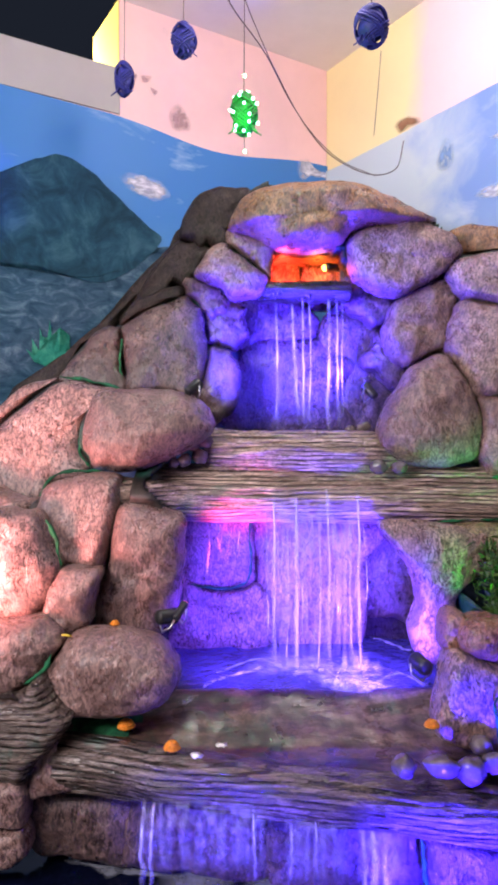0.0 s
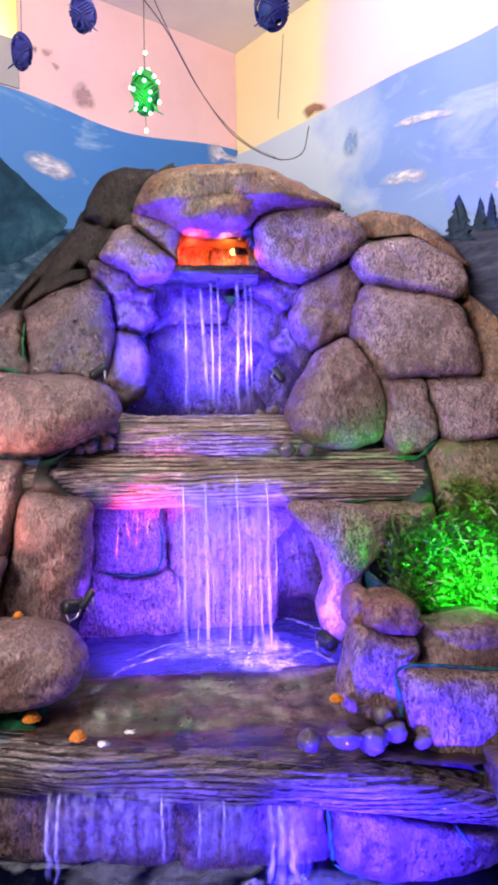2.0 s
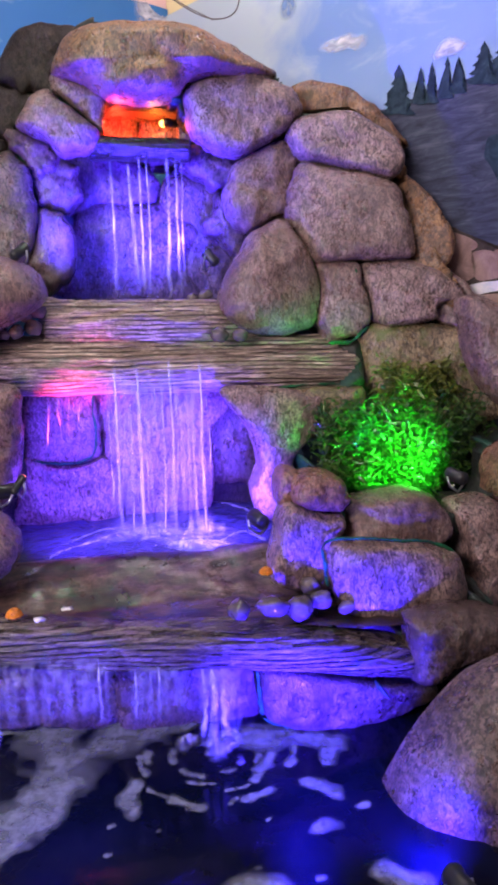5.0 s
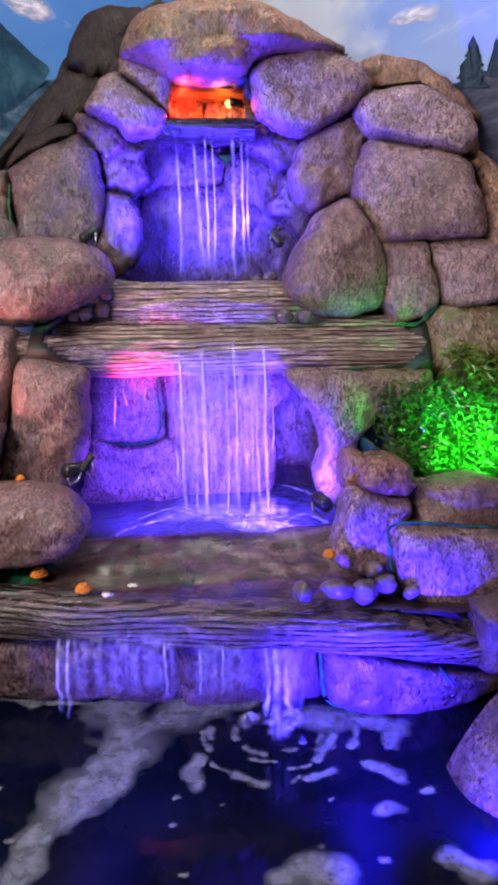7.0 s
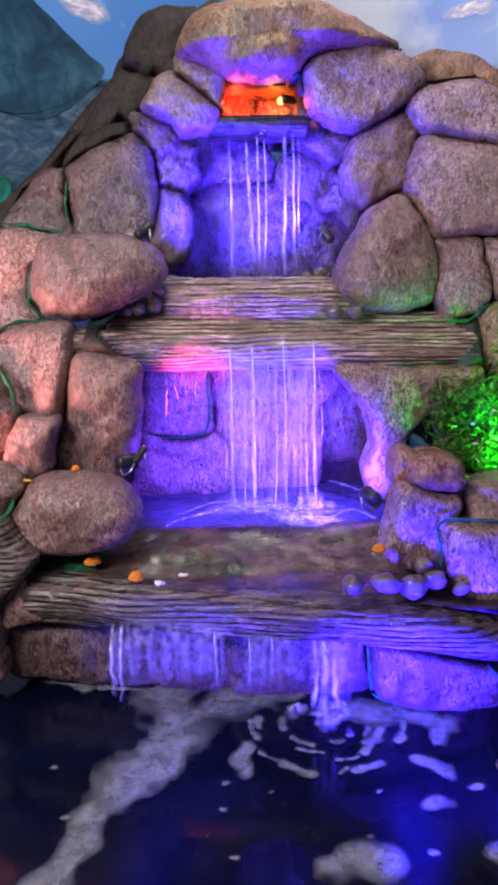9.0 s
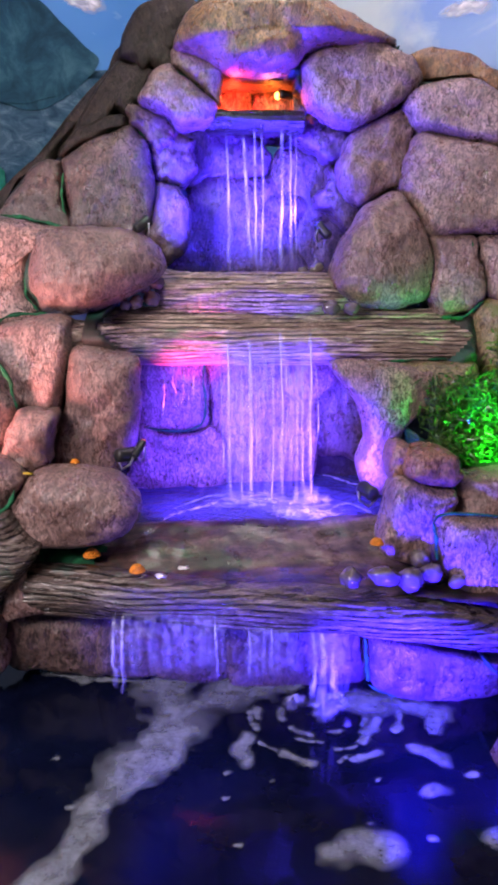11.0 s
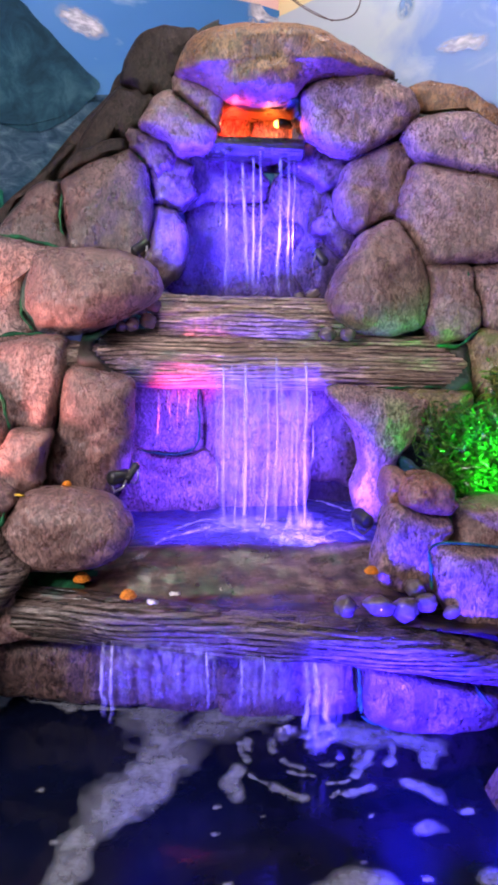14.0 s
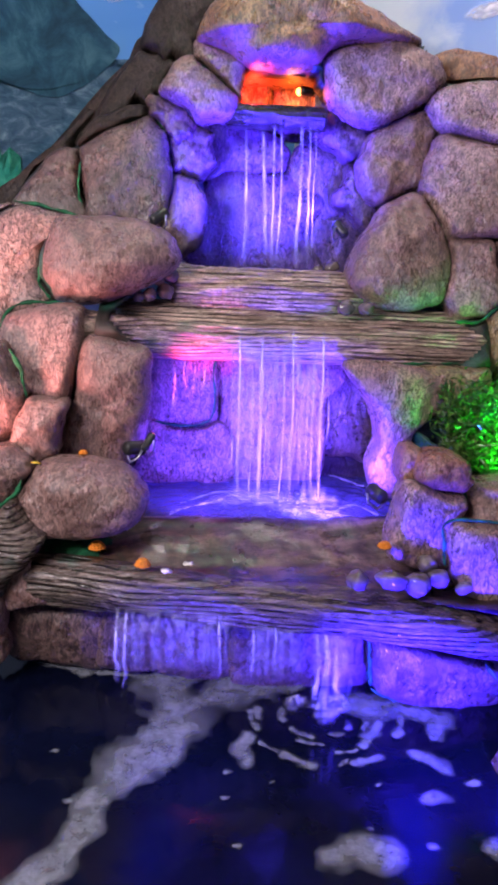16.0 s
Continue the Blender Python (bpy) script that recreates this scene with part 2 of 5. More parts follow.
LENS_BLUE, LENS_RED, LENS_GREEN = glow("lens_blue", (0.15, 0.1, 1.0), 2), glow("lens_red", (1.0, 0.2, 0.1), 2), glow("lens_green", (0.3, 1.0, 0.3), 1.2)
BULB_AMBER = glow("bulb_amber", (1.0, 0.5, 0.10), 4)
LED_GREEN = glow("led_green", (0.25, 1.0, 0.45), 7)


def leaf_material(name, a, b, c):
    n = Nodes(name)
    isl = n.tree.nodes.new("ShaderNodeNewGeometry").outputs["Random Per Island"]
    col = n.ramp(isl, [(0.0, a), (0.5, b), (1.0, c)])
    return n.set(Base_Color=col, Roughness=0.3)


LEAF = leaf_material("leaf", (0.012, 0.04, 0.006), (0.03, 0.095, 0.014), (0.10, 0.17, 0.03))
MOSS_LEAF = leaf_material("yellow_green_leaf", (0.06, 0.08, 0.01), (0.13, 0.16, 0.025), (0.22, 0.22, 0.05))


def water_material(name, cover_low, cover_high, stretch, scale, white=(0.80, 0.80, 0.86), rough=0.12, relief=0.4):
    """Clear falling water with white broken streaks."""
    n = Nodes(name)
    t = n.tree
    streak = n.noise(scale, 5, 0.65, 0.3, n.scaled(*stretch))
    fac = n.ramp(streak, [(0.40, (cover_low,) * 3), (0.64, (cover_high,) * 3)])
    n.bump(streak, relief, 0.01)
    dense = t.nodes.new("ShaderNodeAttribute")
    dense.attribute_name = "froth"
    fac = n.maths("MULTIPLY", fac, dense.outputs["Fac"])
    n.set(Base_Color=white, Roughness=rough, Specular_IOR_Level=0.6)
    clear = t.nodes.new("ShaderNodeBsdfTransparent")
    mixer = t.nodes.new("ShaderNodeMixShader")
    t.links.new(fac, mixer.inputs[0])
    t.links.new(clear.outputs[0], mixer.inputs[1])
    t.links.new(n.bsdf.outputs[0], mixer.inputs[2])
    t.links.new(mixer.outputs[0], t.nodes["Material Output"].inputs[0])
    return n.mat


STREAM = water_material("falling_stream", 0.18, 0.8, (1, 1, 0.12), 60)
SHEET = water_material("falling_sheet", 0.0, 0.24, (1, 1, 0.04), 70)
FOAM = water_material("foam", 0.45, 0.95, (1, 1, 1), 26, (0.23, 0.25, 0.30), 0.5, 0.12)
SPLASH = water_material("splash", 0.12, 0.75, (1, 1, 1), 36, (0.75, 0.75, 0.82), 0.3, 0.2)
CLOUD_SOFT = water_material("mural_cloud_soft", 0.35, 0.95, (1, 1, 2.5), 22, (0.80, 0.76, 0.78), 0.7)
MAUVE = water_material("stain_mauve", 0.3, 0.9, (1, 1, 1), 30, (0.42, 0.27, 0.30), 0.8)
RUSTY = water_material("stain_brown", 0.8, 1.0, (1, 1, 1), 30, (0.30, 0.14, 0.07), 0.8)
SKY_STAIN = water_material("stain_blue", 0.3, 0.8, (1, 1, 1), 20, (0.20, 0.34, 0.62), 0.8)
SPRAY = water_material("spray", 0.04, 0.42, (1, 1, 1), 40)


DROP = plain("water_drop", (0.8, 0.8, 0.85), 0.05, 0, 0.05, 40, 0)


def pool_material(name, colour, rough, scale, strength):
    n = Nodes(name)
    n.bump(n.noise(scale, 3, 0.5, 1.0), strength, 0.02)
    col = n.ramp(n.noise(6, 4), [(0.35, colour), (0.7, tuple(c * 1.8 for c in colour))])
    return n.set(Base_Color=col, Roughness=rough, Specular_IOR_Level=0.14)


POND = pool_material("pond_water", (0.002, 0.003, 0.012), 0.08, 14, 0.05)
POOL = pool_material("pool_water", (0.04, 0.038, 0.085), 0.06, 26, 0.7)


def wet_floor_material():
    n = Nodes("wet_floor")
    col = n.ramp(n.noise(9, 5, 0.62, 0.8, n.scaled(0.6, 1.8, 1)), [(0.40, (0.020, 0.011, 0.009)), (0.52, (0.058, 0.034, 0.027)), (0.62, (0.15, 0.096, 0.076))])
    col = n.mix(n.ramp(n.noise(14, 5, 0.7), [(0.56, (0, 0, 0)), (0.66, (0.7, 0.7, 0.7))]), col, (0.016, 0.045, 0.032))
    col = n.mix(0.6, col, n.ramp(n.noise(75, 3, 0.6, 0.6), [(0.40, (0.35, 0.32, 0.30)), (0.55, (1.1, 1.08, 1.06))]), "MULTIPLY")
    b = n.bump(n.noise(22, 4, 0.55, 0.6, n.scaled(0.6, 1.6, 1)), 0.35, 0.008)
    n.bump(n.noise(90, 3), 0.25, 0.002, b)
    rough = n.ramp(n.noise(12, 3), [(0.35, (0.20,) * 3), (0.65, (0.45,) * 3)])
    return n.set(Base_Color=col, Roughness=rough, Specular_IOR_Level=0.5)


WET = wet_floor_material()

# ---- builders ----


def finish(name, bm, mat, smooth=True):
    me = bpy.data.meshes.new(name)
    bmesh.ops.recalc_face_normals(bm, faces=bm.faces)
    bm.to_mesh(me)
    bm.free()
    me.materials.append(mat)
    if smooth:
        me.polygons.foreach_set("use_smooth", [True] * len(me.polygons))
    return me


def thing(name, at, label, category, group="", kind=""):
    """An Empty at the base of a thing; its parts are given in world places."""
    ob = new(name)
    ob.empty_display_size = 0.05
    ob.location = at
    return tagged(ob, label, category, group, kind)


def part(name, bm, mat, parent, label="", smooth=True):
    ob = new(name, finish(name, bm, mat, smooth))
    ob.parent = parent
    top = parent
    while top.parent:
        top = top.parent
    if top == parent:
        ob.matrix_parent_inverse = Matrix.Translation(parent.location).inverted()
    if label:
        ob["label"] = label
    return ob


def solid(name, bm, mat, label, category, group="", kind="", smooth=True):
    return tagged(new(name, finish(name, bm, mat, smooth)), label, category, group, kind)


def box(bm, lo, hi, m=None):
    vs = [bm.verts.new((x, y, z)) for x in (lo[0], hi[0]) for y in (lo[1], hi[1]) for z in (lo[2], hi[2])]
    for f in ((0, 1, 3, 2), (4, 6, 7, 5), (0, 4, 5, 1), (2, 3, 7, 6), (0, 2, 6, 4), (1, 5, 7, 3)):
        bm.faces.new([vs[i] for i in f])
    if m:
        bmesh.ops.transform(bm, matrix=m, verts=vs)
    return bm


def smooth_loop(pts, n):
    """n points on a closed, rounded curve through the corners."""
    k = len(pts)
    ps = [Vector(p) for p in pts]
    out = []
    for i in range(n):
        u = i * k / n
        j, f = int(u) % k, u - int(u)
        a, b, c, d = ps[j - 1], ps[j], ps[(j + 1) % k], ps[(j + 2) % k]
        out.append(0.5 * (2 * b + (c - a) * f + (2 * a - 5 * b + 4 * c - d) * f * f + (3 * b - a - 3 * c + d) * f ** 3))
    return out


def smooth_line(pts, n):
    ps = [Vector(p) for p in pts]
    out = []
    for i in range(n):
        u = i * (len(ps) - 1) / (n - 1)
        j = min(int(u), len(ps) - 2)
        f = u - j
        b, c = ps[j], ps[j + 1]
        a = ps[j - 1] if j else 2 * b - c
        d = ps[j + 2] if j + 2 < len(ps) else 2 * c - b
        out.append(0.5 * (2 * b + (c - a) * f + (2 * a - 5 * b + 4 * c - d) * f * f + (3 * b - a - 3 * c + d) * f ** 3))
    return out


def tube(bm, line, radius, sides=8, flat=1.0):
    """A tube along the points; radius may be a function of 0..1."""
    rings = []
    for i, p in enumerate(line):
        u = i / (len(line) - 1)
        r = radius(u) if callable(radius) else radius
        way = (line[min(i + 1, len(line) - 1)] - line[max(i - 1, 0)]).normalized()
        side = way.cross(Vector((0, 1, 0)))
        side = side.normalized() if side.length > 0.05 else Vector((1, 0, 0))
        up = side.cross(way)
        rings.append([bm.verts.new(p + side * r * math.cos(a) + up * r * flat * math.sin(a)) for a in (2 * math.pi * k / sides for k in range(sides))])
    for a, b in zip(rings, rings[1:]):
        for k in range(sides):
            bm.faces.new((a[k], a[(k + 1) % sides], b[(k + 1) % sides], b[k]))
    bm.faces.new(rings[0][::-1])
    bm.faces.new(rings[-1])
    return bm


def ball(bm, at, rx, ry, rz, rough=0.0, seg=14, turn=None):
    made = bmesh.ops.create_uvsphere(bm, u_segments=seg, v_segments=max(6, seg * 2 // 3), radius=1)["verts"]
    for v in made:
        k = 1 + rough * noise.noise(v.co * 1.7 + Vector(at) * 31)
        v.co = Vector((v.co.x * rx * k, v.co.y * ry * k, v.co.z * rz * k))
        if turn:
            v.co = turn @ v.co
        v.co += Vector(at)
    return bm


# ---- the room ----
CORNER, ALONG, ACROSS = Vector((0.346, 3.05, 0)), Vector((-0.854, -0.520, 0)), Vector((0.520, -0.854, 0))
CEILING_Z, MURAL_TOP = 3.10, 2.682
ROOM = Matrix(((ALONG.x, ACROSS.x, 0, CORNER.x), (ALONG.y, ACROSS.y, 0, CORNER.y), (0, 0, 1, 0), (0, 0, 0, 1)))
# in the room's own axes: x along the window wall, y along the other wall, both from the corner


def room_box(name, mat, parts, label, category):
    bm = bmesh.new()
    for lo, hi in parts:
        box(bm, lo, hi, ROOM)
    return solid(name, bm, mat, label, category, kind="structure", smooth=False)


T = 0.24
W0, W1, SILL = 0.968, 2.7, 2.845
room_box("wall_west", PINK, [((0, -T, 0), (W0, 0, CEILING_Z)), ((W0, -T, 0), (W1, 0, SILL - 0.17)), ((W1, -T, 0), (4.6, 0, CEILING_Z))], "pink plastered wall with an opening under the ceiling", "wall")
room_box("window_sill", GREY, [((W0 + 0.002, -T + 0.02, SILL - 0.168), (W1, 0.004, SILL))], "bare grey cement sill of the opening", "sill")
room_box("window_jamb", YELLOW, [((W0 - 0.004, -T - 0.05, SILL), (W0 + 0.004, -0.004, CEILING_Z))], "yellow reveal beside the opening", "jamb")
room_box("wall_east", CREAM, [((-T, -T, 0), (-0.002, 4.6, CEILING_Z))], "pink plastered wall behind the mural, cream glow painted by the corner", "wall")
room_box("wall_south", WHITE, [((-T, 4.6, 0), (4.6, 4.6 + T, CEILING_Z))], "plain plastered wall behind the viewer", "wall")
room_box("wall_back", WHITE, [((4.6, -T, 0), (4.6 + T, 4.6 + T, CEILING_Z))], "plain plastered side wall", "wall")
room_box("ceiling", WHITE, [((-T, -0.002, CEILING_Z), (4.8, 4.8, CEILING_Z + 0.15))], "white plastered ceiling tinted by lamp light", "ceiling")
room_box("floor", FLOOR, [((-T, -T, -0.1), (4.8, 4.8, 0))], "plain tiled floor", "floor")

# mural: painted sheets on both walls, their top a little uneven


def wall_point(side, s, z, off):
    """A point on the wall: s along it from the corner, off metres in front."""
    return ROOM @ Vector((s, off, z) if side == "L" else (off, s + 0.035, z))


def mural_sheet(name, side, length, mat, label):
    bm = bmesh.new()
    cols, rows_ = 60, 10
    grid = []
    for i in range(cols + 1):
        first = 0.004 if side == "L" else -0.031
        s = first + (length - first) * i / cols
        top = MURAL_TOP + 0.012 * noise.noise(Vector((s * 3, 1.7 if side == "L" else 8.2, 0))) - (0.05 * math.exp(-((s - 0.56) / 0.26) ** 2) + 0.012 if side == "L" else 0.032 + 0.012 * s)
        grid.append([bm.verts.new(wall_point(side, s, 0.3 + (top - 0.3) * j / rows_, 0.012)) for j in range(rows_ + 1)])
    for a, b in zip(grid, grid[1:]):
        for j in range(rows_):
            bm.faces.new((a[j], b[j], b[j + 1], a[j + 1]))
    made = bmesh.ops.extrude_face_region(bm, geom=list(bm.faces))["geom"]
    back = (ACROSS if side == "L" else ALONG) * -0.010
    bmesh.ops.translate(bm, vec=back, verts=[g for g in made if isinstance(g, bmesh.types.BMVert)])
    return solid(name, bm, mat, label, "mural", kind="structure", smooth=False)


mural_sheet("mural_west", "L", 3.2, SKY_LEFT, "wall mural of a blue sky with soft clouds")
mural_sheet("mural_east", "R", 3.2, SKY_RIGHT, "wall mural of a pale blue sky with clouds")


def painted(name, side, pts, layer, mat, label, rough=0.01, n=60, sharp=False, soft=False):
    """A flat painted shape on a mural, a film of paint over the sheet."""
    if sharp:
        loop = []
        for a, b in zip(pts, pts[1:] + pts[:1]):
            for k in range(3):
                loop.append(Vector(a).lerp(Vector(b), k / 3))
    else:
        loop = smooth_loop(pts, n)
        if name == "mural_cobble":
            mid = sum(loop, Vector((0, 0))) / n
            loop = [mid + (p - mid) * 1.13 for p in loop]
    bm = bmesh.new()
    vs = []
    for p in loop:
        q = p + Vector((noise.noise(Vector((p.x * 22, p.y * 22, layer))), noise.noise(Vector((p.x * 22, p.y * 22, layer + 5))))) * rough
        vs.append(bm.verts.new(wall_point(side, q.x, q.y, 0.012 + 0.003 * layer)))
    if soft:
        mid = sum((v.co for v in vs), Vector()) / len(vs)
        inner = [bm.verts.new(v.co.lerp(mid, 0.5)) for v in vs]
        k = len(vs)
        for i in range(k):
            bm.faces.new((vs[i], vs[(i + 1) % k], inner[(i + 1) % k], inner[i]))
        bm.faces.new(inner)
        ob = solid(name, bm, mat, label, "mural", kind="structure", smooth=False)
        ob.data.attributes.new("froth", "FLOAT", "POINT").data.foreach_set("value", [0.0] * k + [1.0] * k)
        return ob
    bm.faces.new(vs)
    bmesh.ops.triangulate(bm, faces=bm.faces)
    made = bmesh.ops.extrude_face_region(bm, geom=list(bm.faces))["geom"]
    bmesh.ops.translate(bm, vec=(ACROSS if side == "L" else ALONG) * -0.002, verts=[g for g in made if isinstance(g, bmesh.types.BMVert)])
    return solid(name, bm, mat, label, "mural", kind="structure", smooth=False)


painted("mural_field", "L", [(1.661, 2.077), (1.405, 2.131), (1.216, 2.079), (1.009, 2.085), (0.807, 2.195), (0.711, 2.209), (0.662, 2.039), (0.784, 1.767), (1.011, 1.506), (1.410, 1.315), (1.667, 1.326)], 1, FIELD_PAINT, "dark blue painted fields of the mural", 0.008)
painted("mural_hill", "L", [(1.660, 2.219), (1.439, 2.332), (1.329, 2.410), (1.214, 2.473), (1.113, 2.454), (0.987, 2.366), (0.876, 2.281), (0.807, 2.228), (0.899, 2.130), (1.052, 2.039), (1.293, 2.070), (1.661, 2.059)], 2, HILL_PAINT, "dark green rounded hill of the mural", 0.008)
painted("mural_hill", "L", [(1.661, 2.112), (1.476, 2.191), (1.330, 2.253), (1.195, 2.335), (1.093, 2.333), (1.009, 2.260), (0.899, 2.183), (0.955, 2.112), (1.115, 2.052), (1.331, 2.075), (1.661, 2.059)], 3, HILL_PAINT, "nearer dark green hill of the mural", 0.008)
painted("mural_grass", "L", [(1.247, 1.723), (1.291, 1.740), (1.318, 1.781), (1.287, 1.763), (1.299, 1.821), (1.272, 1.776), (1.271, 1.858), (1.252, 1.785), (1.236, 1.884), (1.227, 1.791), (1.201, 1.864), (1.205, 1.780), (1.165, 1.837), (1.189, 1.769), (1.137, 1.798), (1.181, 1.742)], 3, GRASS_PAINT, "green painted grass tuft", 0.004, sharp=True)
painted("mural_cloud", "L", [(0.976, 2.441), (0.898, 2.473), (0.783, 2.446), (0.771, 2.394), (0.853, 2.376), (0.932, 2.397)], 1, CLOUD_SOFT, "soft white painted cloud", 0.015, soft=True)
painted("mural_cloud", "L", [(0.174, 2.657), (0.114, 2.676), (0.037, 2.648), (-0.042, 2.651), (-0.026, 2.616), (0.099, 2.606), (0.159, 2.580)], 1, CLOUD_SOFT, "soft white painted cloud", 0.012, soft=True)
painted("mural_meadow", "R", [(0.711, 2.027), (1.018, 2.060), (1.234, 2.070), (1.405, 2.075), (1.525, 2.094), (1.736, 2.073), (1.988, 1.973), (2.214, 1.458), (2.146, 0.691), (1.253, 0.364), (0.705, 1.037)], 1, MEADOW_PAINT, "dusky purple meadow slopes of the mural", 0.008)
painted("mural_cloud", "R", [(0.860, 2.475), (0.922, 2.483), (1.016, 2.472), (1.138, 2.434), (1.106, 2.427), (0.993, 2.444), (0.897, 2.454)], 2, CLOUD_SOFT, "pink-white painted cloud", 0.010, soft=True)
painted("mural_cloud", "R", [(0.800, 2.307), (0.885, 2.319), (0.994, 2.300), (1.017, 2.258), (0.922, 2.264), (0.834, 2.279)], 2, CLOUD_SOFT, "pink-white painted cloud", 0.010, soft=True)
painted("mural_cloud", "R", [(1.233, 2.171), (1.292, 2.201), (1.358, 2.173), (1.321, 2.150), (1.263, 2.152)], 2, CLOUD_SOFT, "pink-white painted cloud", 0.010, soft=True)
painted("mural_cloud", "R", [(1.384, 2.301), (1.470, 2.306), (1.584, 2.278), (1.553, 2.259), (1.454, 2.273)], 2, CLOUD_SOFT, "pink-white painted cloud", 0.010, soft=True)
painted("mural_stain", "R", [(0.629, 2.455), (0.644, 2.520), (0.673, 2.547), (0.709, 2.501), (0.703, 2.434), (0.663, 2.426)], 1, SKY_STAIN, "blue patch of flaked paint", 0.008, soft=True)
painted("mural_tree", "R", [(1.129, 2.173), (1.129, 2.170), (1.146, 2.143), (1.136, 2.142), (1.157, 2.113), (1.145, 2.113), (1.170, 2.085), (1.151, 2.085), (1.181, 2.055), (1.158, 2.056), (1.194, 2.027), (1.167, 2.029), (1.093, 2.042), (1.064, 2.051), (1.101, 2.067), (1.077, 2.075), (1.108, 2.094), (1.088, 2.102), (1.114, 2.119), (1.101, 2.125), (1.123, 2.145), (1.112, 2.151), (1.129, 2.170), (1.129, 2.173)], 2, TREE_PAINT, "dark painted conifer of the mural", 0.006, sharp=True)
painted("mural_tree", "R", [(1.203, 2.150), (1.203, 2.146), (1.211, 2.127), (1.205, 2.125), (1.216, 2.108), (1.209, 2.106), (1.222, 2.086), (1.212, 2.085), (1.226, 2.067), (1.214, 2.066), (1.230, 2.045), (1.218, 2.044), (1.189, 2.050), (1.177, 2.056), (1.193, 2.070), (1.181, 2.076), (1.195, 2.088), (1.185, 2.094), (1.197, 2.108), (1.191, 2.113), (1.201, 2.126), (1.195, 2.131), (1.203, 2.146), (1.203, 2.150)], 2, TREE_PAINT, "dark painted conifer of the mural", 0.006, sharp=True)
painted("mural_tree", "R", [(1.243, 2.152), (1.243, 2.149), (1.252, 2.128), (1.246, 2.126), (1.256, 2.107), (1.250, 2.105), (1.262, 2.084), (1.252, 2.083), (1.266, 2.064), (1.254, 2.063), (1.270, 2.041), (1.259, 2.040), (1.230, 2.045), (1.218, 2.051), (1.234, 2.067), (1.222, 2.073), (1.236, 2.087), (1.226, 2.092), (1.238, 2.108), (1.232, 2.113), (1.242, 2.127), (1.236, 2.132), (1.243, 2.149), (1.243, 2.152)], 2, TREE_PAINT, "dark painted conifer of the mural", 0.006, sharp=True)
painted("mural_tree", "R", [(1.289, 2.150), (1.289, 2.146), (1.297, 2.128), (1.291, 2.126), (1.303, 2.105), (1.295, 2.104), (1.307, 2.085), (1.297, 2.084), (1.313, 2.062), (1.301, 2.061), (1.317, 2.042), (1.304, 2.041), (1.276, 2.046), (1.262, 2.053), (1.278, 2.066), (1.266, 2.072), (1.282, 2.087), (1.272, 2.092), (1.283, 2.106), (1.276, 2.111), (1.287, 2.127), (1.281, 2.132), (1.289, 2.146), (1.289, 2.150)], 2, TREE_PAINT, "dark painted conifer of the mural", 0.006, sharp=True)
painted("mural_tree", "R", [(1.327, 2.144), (1.327, 2.141), (1.335, 2.124), (1.329, 2.122), (1.339, 2.104), (1.333, 2.102), (1.345, 2.085), (1.335, 2.084), (1.349, 2.065), (1.337, 2.064), (1.353, 2.046), (1.342, 2.045), (1.315, 2.050), (1.303, 2.056), (1.319, 2.068), (1.307, 2.073), (1.320, 2.087), (1.311, 2.092), (1.322, 2.104), (1.316, 2.109), (1.325, 2.123), (1.320, 2.128), (1.327, 2.141), (1.327, 2.144)], 2, TREE_PAINT, "dark painted conifer of the mural", 0.006, sharp=True)
painted("mural_tree", "R", [(1.404, 2.162), (1.404, 2.159), (1.418, 2.138), (1.411, 2.137), (1.429, 2.115), (1.417, 2.115), (1.440, 2.092), (1.424, 2.093), (1.451, 2.070), (1.430, 2.071), (1.462, 2.047), (1.437, 2.049), (1.373, 2.063), (1.347, 2.071), (1.380, 2.082), (1.358, 2.090), (1.385, 2.102), (1.368, 2.109), (1.392, 2.121), (1.379, 2.127), (1.397, 2.140), (1.390, 2.145), (1.404, 2.159), (1.404, 2.162)], 2, TREE_PAINT, "dark painted conifer of the mural", 0.006, sharp=True)
painted("mural_tree", "R", [(1.460, 2.153), (1.460, 2.150), (1.474, 2.131), (1.467, 2.129), (1.484, 2.111), (1.472, 2.111), (1.495, 2.091), (1.480, 2.091), (1.505, 2.071), (1.485, 2.073), (1.516, 2.051), (1.492, 2.053), (1.430, 2.066), (1.405, 2.075), (1.437, 2.084), (1.416, 2.092), (1.442, 2.100), (1.426, 2.107), (1.448, 2.117), (1.436, 2.123), (1.453, 2.133), (1.446, 2.138), (1.460, 2.150), (1.460, 2.153)], 2, TREE_PAINT, "dark painted conifer of the mural", 0.006, sharp=True)
painted("mural_tree", "R", [(1.538, 2.203), (1.539, 2.200), (1.553, 2.174), (1.546, 2.173), (1.565, 2.146), (1.553, 2.146), (1.577, 2.118), (1.561, 2.119), (1.588, 2.090), (1.568, 2.092), (1.600, 2.062), (1.575, 2.065), (1.507, 2.080), (1.480, 2.090), (1.513, 2.105), (1.491, 2.113), (1.519, 2.129), (1.502, 2.136), (1.527, 2.153), (1.513, 2.159), (1.533, 2.177), (1.524, 2.182), (1.539, 2.200), (1.538, 2.203)], 2, TREE_PAINT, "dark painted conifer of the mural", 0.006, sharp=True)
